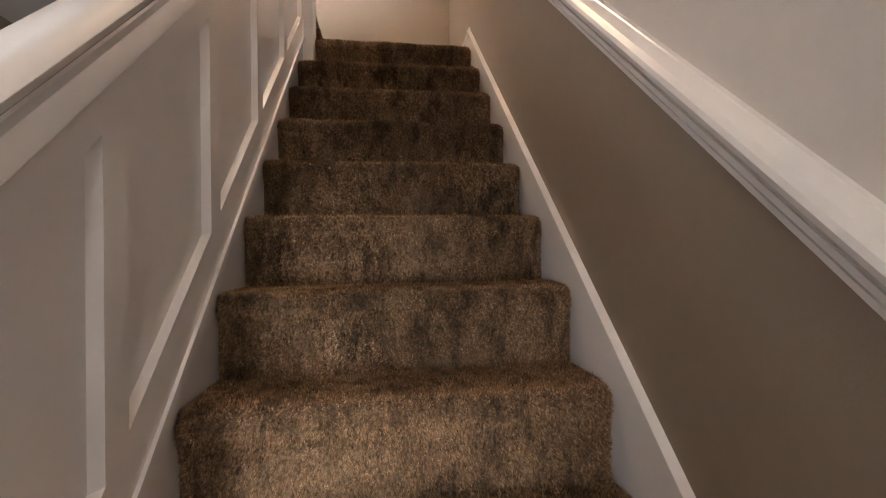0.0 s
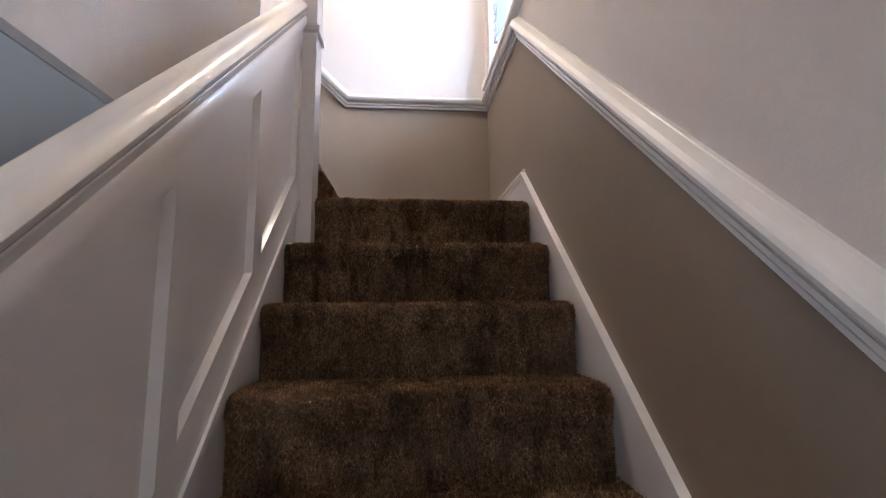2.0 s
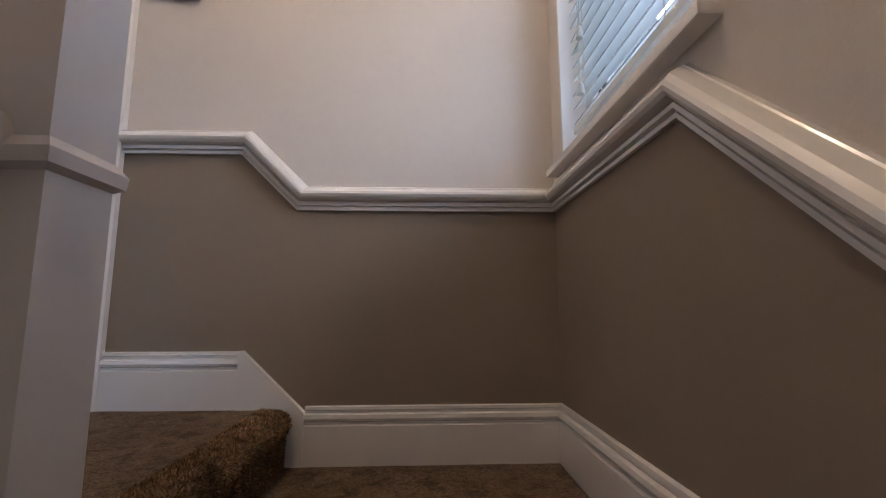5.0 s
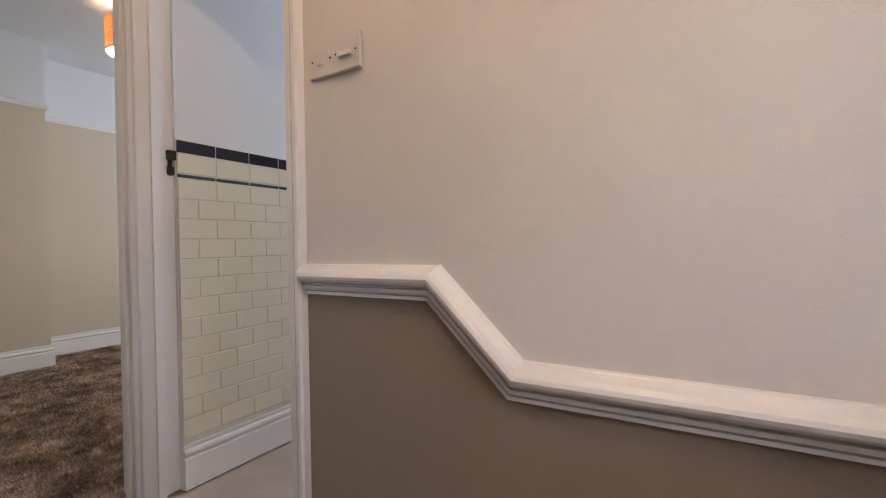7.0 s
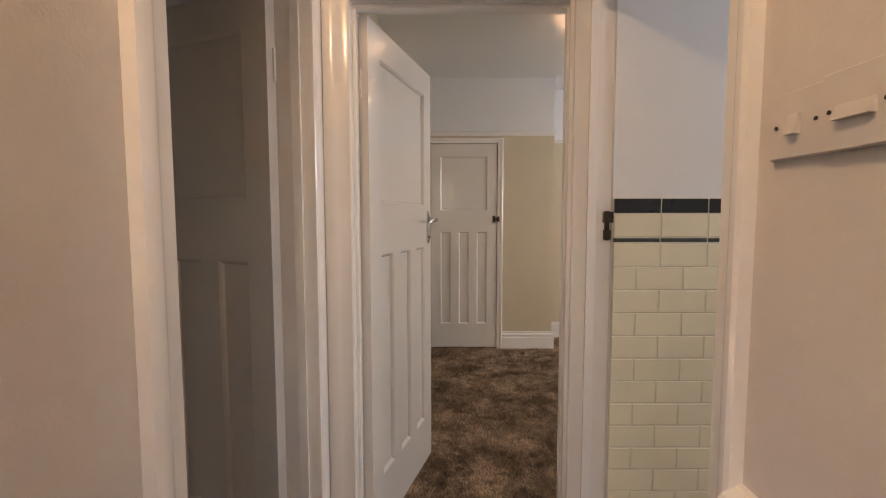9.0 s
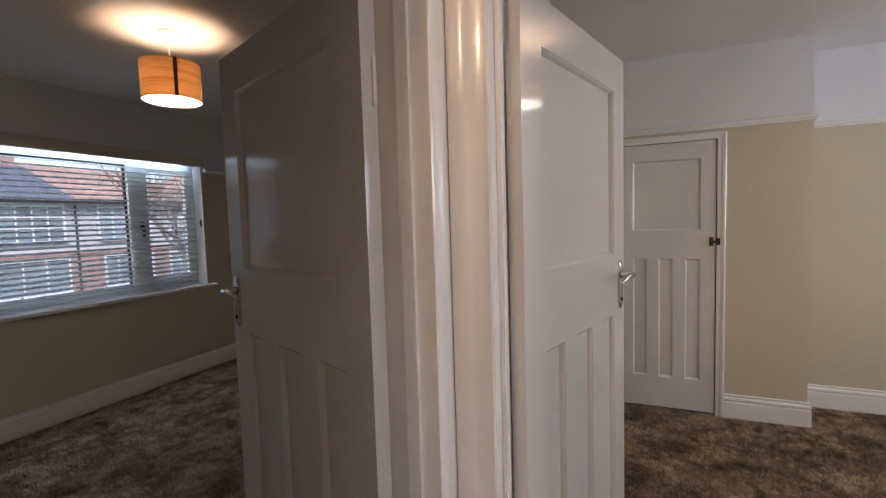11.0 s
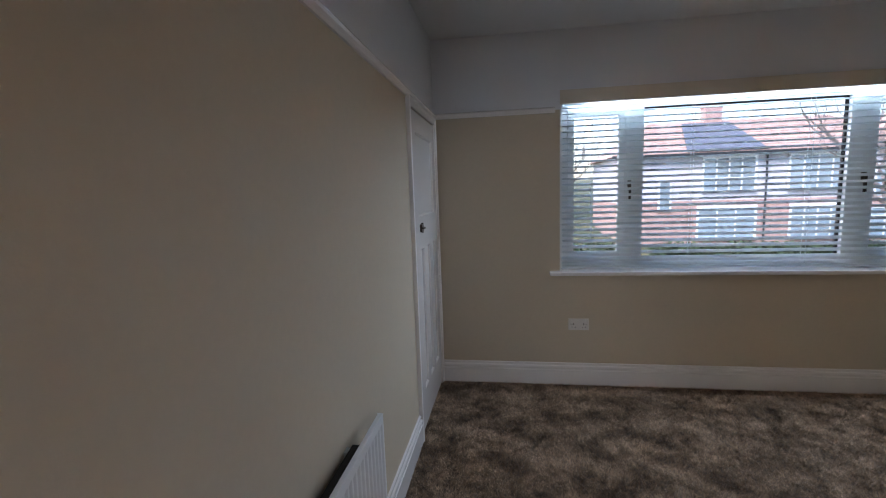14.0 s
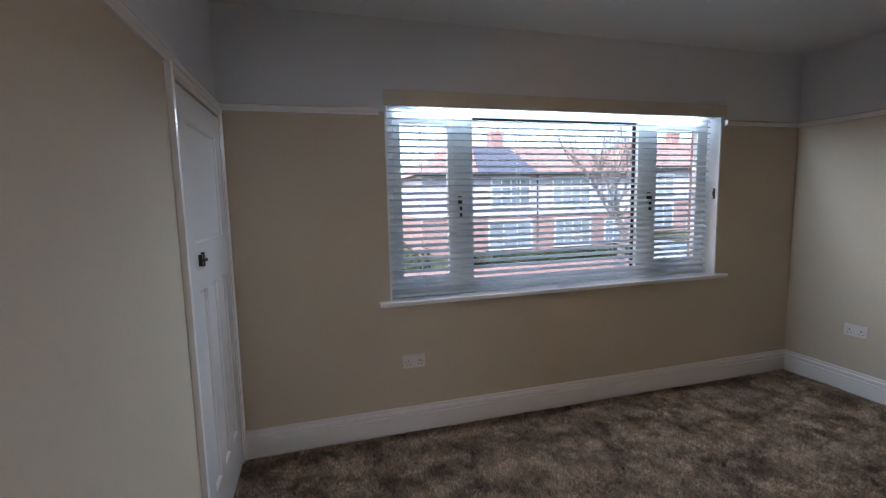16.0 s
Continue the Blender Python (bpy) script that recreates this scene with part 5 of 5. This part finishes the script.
def semi(x0, x1, y, base, ze, zr, zband, windows, label, slate=None, chim=None, inset=(3.2, 3.2), arch=None):
    """A pair of semis seen from the street: brick below, render above, hipped tiled roof."""
    h = thing("house", pose(0, 0, 0), label, "house", "houses across the street")
    part("lower_wall", boxes((x0, x1, y - 8, y, base - 1.0, zband)), M_BRICK, h)
    part("upper_wall", boxes((x0 + 0.002, x1 - 0.002, y - 8, y - 0.03, zband, ze)), M_RENDER, h)
    part("string_course", boxes((x0 - 0.03, x1 + 0.03, y - 0.05, y + 0.05, zband - 0.20, zband + 0.02)), M_BRICK, h)
    rf = part("roof", roof_hip(bmesh.new(), x0 - 0.45, x1 + 0.45, y - 8.4, y + 0.5, ze + 0.02, zr, *inset), M_TILES, h, "orange clay tiled hipped roof")
    part("gutter", boxes((x0 - 0.5, x1 + 0.5, y + 0.46, y + 0.60, ze - 0.10, ze + 0.04), (x0 - 0.45, x1 + 0.45, y - 0.02, y + 0.5, ze - 0.03, ze + 0.01)), M_GUTTER, h)
    # courses of tiles over the front slope
    nrow = 13
    ym = y - 3.95
    b = bmesh.new()
    for i in range(nrow):
        f = i / nrow
        yy, zz = y + 0.5 + (ym - y - 0.5) * f, ze + 0.02 + (zr - ze - 0.02) * f
        yn, zn = y + 0.5 + (ym - y - 0.5) * (f + 1 / nrow), ze + 0.02 + (zr - ze - 0.02) * (f + 1 / nrow)
        xa, xb = x0 - 0.45 + (inset[0]) * f, x1 + 0.45 - (inset[1]) * f
        xa2, xb2 = x0 - 0.45 + inset[0] * (f + 1 / nrow), x1 + 0.45 - inset[1] * (f + 1 / nrow)
        vs = [b.verts.new(v) for v in ((xa, yy, zz + 0.07), (xb, yy, zz + 0.07), (xb2, yn, zn + 0.025), (xa2, yn, zn + 0.025))]
        lo = [b.verts.new(v) for v in ((xa, yy, zz + 0.0), (xb, yy, zz + 0.0))]
        b.faces.new(vs)
        b.faces.new((lo[0], lo[1], vs[1], vs[0]))
    part("tile_courses", b, M_TILES, rf)
    if slate:
        b = bmesh.new()
        sx0, sx1 = slate
        t = 0.86
        yt, zt = y + 0.5 + (ym - y - 0.5) * t, ze + 0.02 + (zr - ze) * t
        loft(b, [[Vector(v) for v in ((sx0, y + 0.55, ze + 0.12), (sx1, y + 0.55, ze + 0.12), (sx1 - 1.0, yt, zt + 0.14), (sx0 + 0.4, yt, zt + 0.14))],
                 [Vector(v) for v in ((sx0, y + 0.3, ze), (sx1, y + 0.3, ze), (sx1 - 1.0, yt - 0.2, zt - 0.1), (sx0 + 0.4, yt - 0.2, zt - 0.1))]])
        part("slate_slope", b, M_SLATE, rf, "grey slate part of the roof")
    if chim:
        ch = part("chimney", boxes((chim - 0.5, chim + 0.5, ym - 0.4, ym + 0.4, zr - 0.8, zr + 1.0), (chim - 0.58, chim + 0.58, ym - 0.48, ym + 0.48, zr + 0.85, zr + 1.02)), M_BRICK, h)
        for dx in (-0.25, 0.25):
            b = bmesh.new()
            lathe(b, [(0.13, zr + 1.0), (0.11, zr + 1.35), (0.13, zr + 1.38)], 10, (chim + dx, ym, 0))
            part("chimney_pot", b, M_TILES, ch)
    for wx0, wx1, wz0, wz1, cols in windows:
        house_window(h, wx0, wx1, wz0, wz1, y + 0.02, cols)
    if arch:
        ax, az0, az1 = arch
        b = bmesh.new()
        ring = [(ax - 0.38, az0), (ax + 0.38, az0)] + [(ax + 0.38 * math.cos(radians(a)), az1 - 0.38 + 0.38 * math.sin(radians(a))) for a in range(0, 181, 20)]
        loft(b, [[Vector((px, yy, pz)) for px, pz in ring] for yy in (y, y + 0.08)])
        w = part("window", b, M_TRIMW, h)
        part("pane", boxes((ax - 0.26, ax + 0.26, y + 0.081, y + 0.10, az0 + 0.12, az1 - 0.35)), M_DARKGLASS, w)
    b = bmesh.new()
    tube(b, [(x1 - 8.0, y + 0.08, base), (x1 - 8.0, y + 0.08, ze)], 0.05, 8)
    part("downpipe", b, M_GUTTER, h)
    return h


HY = -28.0
semi(-23.6, -7.6, HY, -2.5, 3.05, 5.35, 0.35,
     [(-15.0, -12.3, 0.95, 2.75, 4), (-19.65, -16.8, 0.9, 2.75, 4), (-15.1, -12.1, -1.85, -0.1, 3), (-19.7, -17.0, -1.85, -0.1, 4), (-22.2, -21.1, 0.3, 2.05, 2), (-22.4, -21.0, -1.8, -0.3, 2)],
     "pair of brick and render semis with an orange roof", slate=(-15.4, -11.2), chim=-14.2, arch=(-10.2, -0.25, 1.95))
semi(-44.0, -27.0, HY - 6, -2.2, 3.8, 6.6, 0.9,
     [(-32.5, -29.5, -1.4, 0.6, 3), (-32.5, -29.8, 1.6, 3.2, 3), (-38, -35, 1.6, 3.2, 3), (-38, -35, -1.4, 0.6, 3)],
     "brick and render semis further along the street", chim=-36)
semi(-2.5, 12.0, HY - 16, -1.6, 4.4, 7.6, 1.6,
     [(-1.5, 1.2, 2.0, 3.6, 3), (4, 7, 2.0, 3.6, 3), (-1.5, 1.2, -0.9, 0.9, 3), (4, 7, -0.9, 0.9, 3)],
     "semis set back beyond the gardens", chim=4)

# garden wall and hedges across the street
gw = structure("wall_garden_far", boxes((-60, -24.6, -22.0, -21.75, -3.0, -1.95), (-18.8, 60, -22.0, -21.75, -3.0, -1.95)), M_BRICK, "low brick garden wall across the street")


def hedge(x0, x1, y, z0, z1, n):
    me = bpy.data.meshes.new("hedge")
    vs, fs = [], []
    rng = random.Random(int(abs(x0 * 10)))
    for i in range(n):
        c = Vector((rng.uniform(x0, x1), y + rng.gauss(0, 0.28), rng.uniform(z0, z1 + 0.15 * math.sin(i))))
        a, e = rng.uniform(0, math.tau), rng.uniform(-0.8, 0.8)
        u = Vector((math.cos(a), math.sin(a), e)).normalized() * rng.uniform(0.07, 0.15)
        w = u.cross(Vector((rng.uniform(-1, 1), rng.uniform(-1, 1), 1))).normalized() * u.length * 0.6
        k = len(vs)
        vs += [c - u, c + w, c + u, c - w]
        fs.append((k, k + 1, k + 2, k + 3))
    me.from_pydata(vs, [], fs)
    me.materials.append(M_HEDGE)
    return tagged(new("hedge", me), "clipped dark green garden hedge across the street", "hedge", "hedges", "stuff")


hedge(-19.0, -8.0, -23.2, -2.7, -1.55, 5200)
hedge(-40.0, -24.0, -23.0, -2.7, -1.5, 4200)
hedge(-7.0, 9.0, -23.4, -2.7, -1.2, 5000)


# ---- bare street trees ----
def bare_tree(m, height, seed, label):
    rng = random.Random(seed)
    tree = thing("tree", m, label, "tree", "street trees")
    trunk, limbs, twigs = bmesh.new(), bmesh.new(), bmesh.new()
    pts = [Vector((rng.uniform(-0.06, 0.06) * i, rng.uniform(-0.06, 0.06) * i, height * 0.42 * i / 5)) for i in range(6)]
    tube(trunk, pts, [0.26, 0.22, 0.20, 0.18, 0.17, 0.15], 10)

    def grow(bm_out, start, way, length, r, depth):
        n = 5
        p = start.copy()
        line = [p.copy()]
        d = way.normalized()
        for i in range(n):
            d = (d + Vector((rng.uniform(-0.25, 0.25), rng.uniform(-0.25, 0.25), rng.uniform(-0.05, 0.22)))).normalized()
            p = p + d * length / n
            line.append(p.copy())
        tube(bm_out, line, [r * (1 - 0.6 * i / n) for i in range(n + 1)], 5 if depth > 0 else 4)
        if depth < 3:
            for i in range(2, n + 1):
                for _ in range(2 if depth < 1 else 1):
                    side = Vector((rng.uniform(-1, 1), rng.uniform(-1, 1), rng.uniform(-0.1, 0.8)))
                    grow(limbs if depth < 1 else twigs, line[i], d * 0.6 + side * 0.8, length * rng.uniform(0.42, 0.62), r * 0.42, depth + 1)

    for k in range(6):
        a = math.tau * k / 6 + rng.uniform(-0.3, 0.3)
        grow(limbs, pts[-1 - (k % 2)], Vector((math.cos(a), math.sin(a), rng.uniform(0.6, 1.3))), height * rng.uniform(0.34, 0.46), 0.085, 0)
    smooth(part("trunk", trunk, M_BARK, tree), 60)
    part("limbs", limbs, M_BARK, tree)
    part("twigs", twigs, M_BARK, tree)
    return tree


bare_tree(pose(-16.6, -20.6, -2.70), 8.6, 5, "bare leafless street tree with a forked crown")
bare_tree(pose(-1.5, -36.0, -1.8), 9.0, 11, "bare leafless tree behind the gardens")
bare_tree(pose(-5.2, -38.0, -1.7), 8.0, 23, "bare leafless tree beside the far semis")


# ---- parked car ----
def parked_car(m, label):
    car = thing("car", m, label, "car")
    side = [(-2.05, 0.32), (-2.08, 0.62), (-1.95, 0.86), (-1.25, 0.95), (-0.55, 1.42), (0.75, 1.44), (1.45, 1.02), (1.98, 0.92), (2.08, 0.60), (2.05, 0.32)]
    b = bmesh.new()
    rings = []
    for w, s in ((-0.84, 0.94), (-0.80, 1.0), (0.80, 1.0), (0.84, 0.94)):
        rings.append([Vector((x * s, w * (0.84 if z > 1.1 else 1.0), 0.32 + (z - 0.32) * s)) for x, z in side])
    loft(b, rings)
    body = smooth(part("body", b, M_CAR, car), 35)
    for s in (-1, 1):
        b = bmesh.new()
        loft(b, [[Vector((x, s * y, z)) for x, z, y in ((-1.05, 1.0, 0.83), (1.25, 1.0, 0.83), (0.70, 1.36, 0.72), (-0.52, 1.36, 0.72))],
                 [Vector((x, s * (y + 0.012), z)) for x, z, y in ((-1.0, 1.02, 0.83), (1.2, 1.02, 0.83), (0.68, 1.34, 0.725), (-0.50, 1.34, 0.725))]])
        part("side_window", b, M_DARKGLASS, body)
    for x in (-1.3, 1.3):
        for s in (-1, 1):
            b = bmesh.new()
            lathe(b, [(0.20, -0.10), (0.31, -0.09), (0.32, 0.0), (0.31, 0.09), (0.20, 0.10)], 20)
            bmesh.ops.transform(b, matrix=Matrix.Translation((x, s * 0.78, 0.32)) @ Matrix.Rotation(radians(90), 4, "X"), verts=b.verts)
            wh = part("wheel", b, M_TYRE, car)
            b = bmesh.new()
            lathe(b, [(0.05, -0.115), (0.20, -0.105), (0.20, 0.105), (0.05, 0.115)], 16)
            bmesh.ops.transform(b, matrix=Matrix.Translation((x, s * 0.78, 0.32)) @ Matrix.Rotation(radians(90), 4, "X"), verts=b.verts)
            part("rim", b, M_CHROME, wh)
    return car


parked_car(pose(-21.7, -22.8, on_ground(-22.8) + 0.0, 0, 0, 8), "silver hatchback parked on the drive across the street")
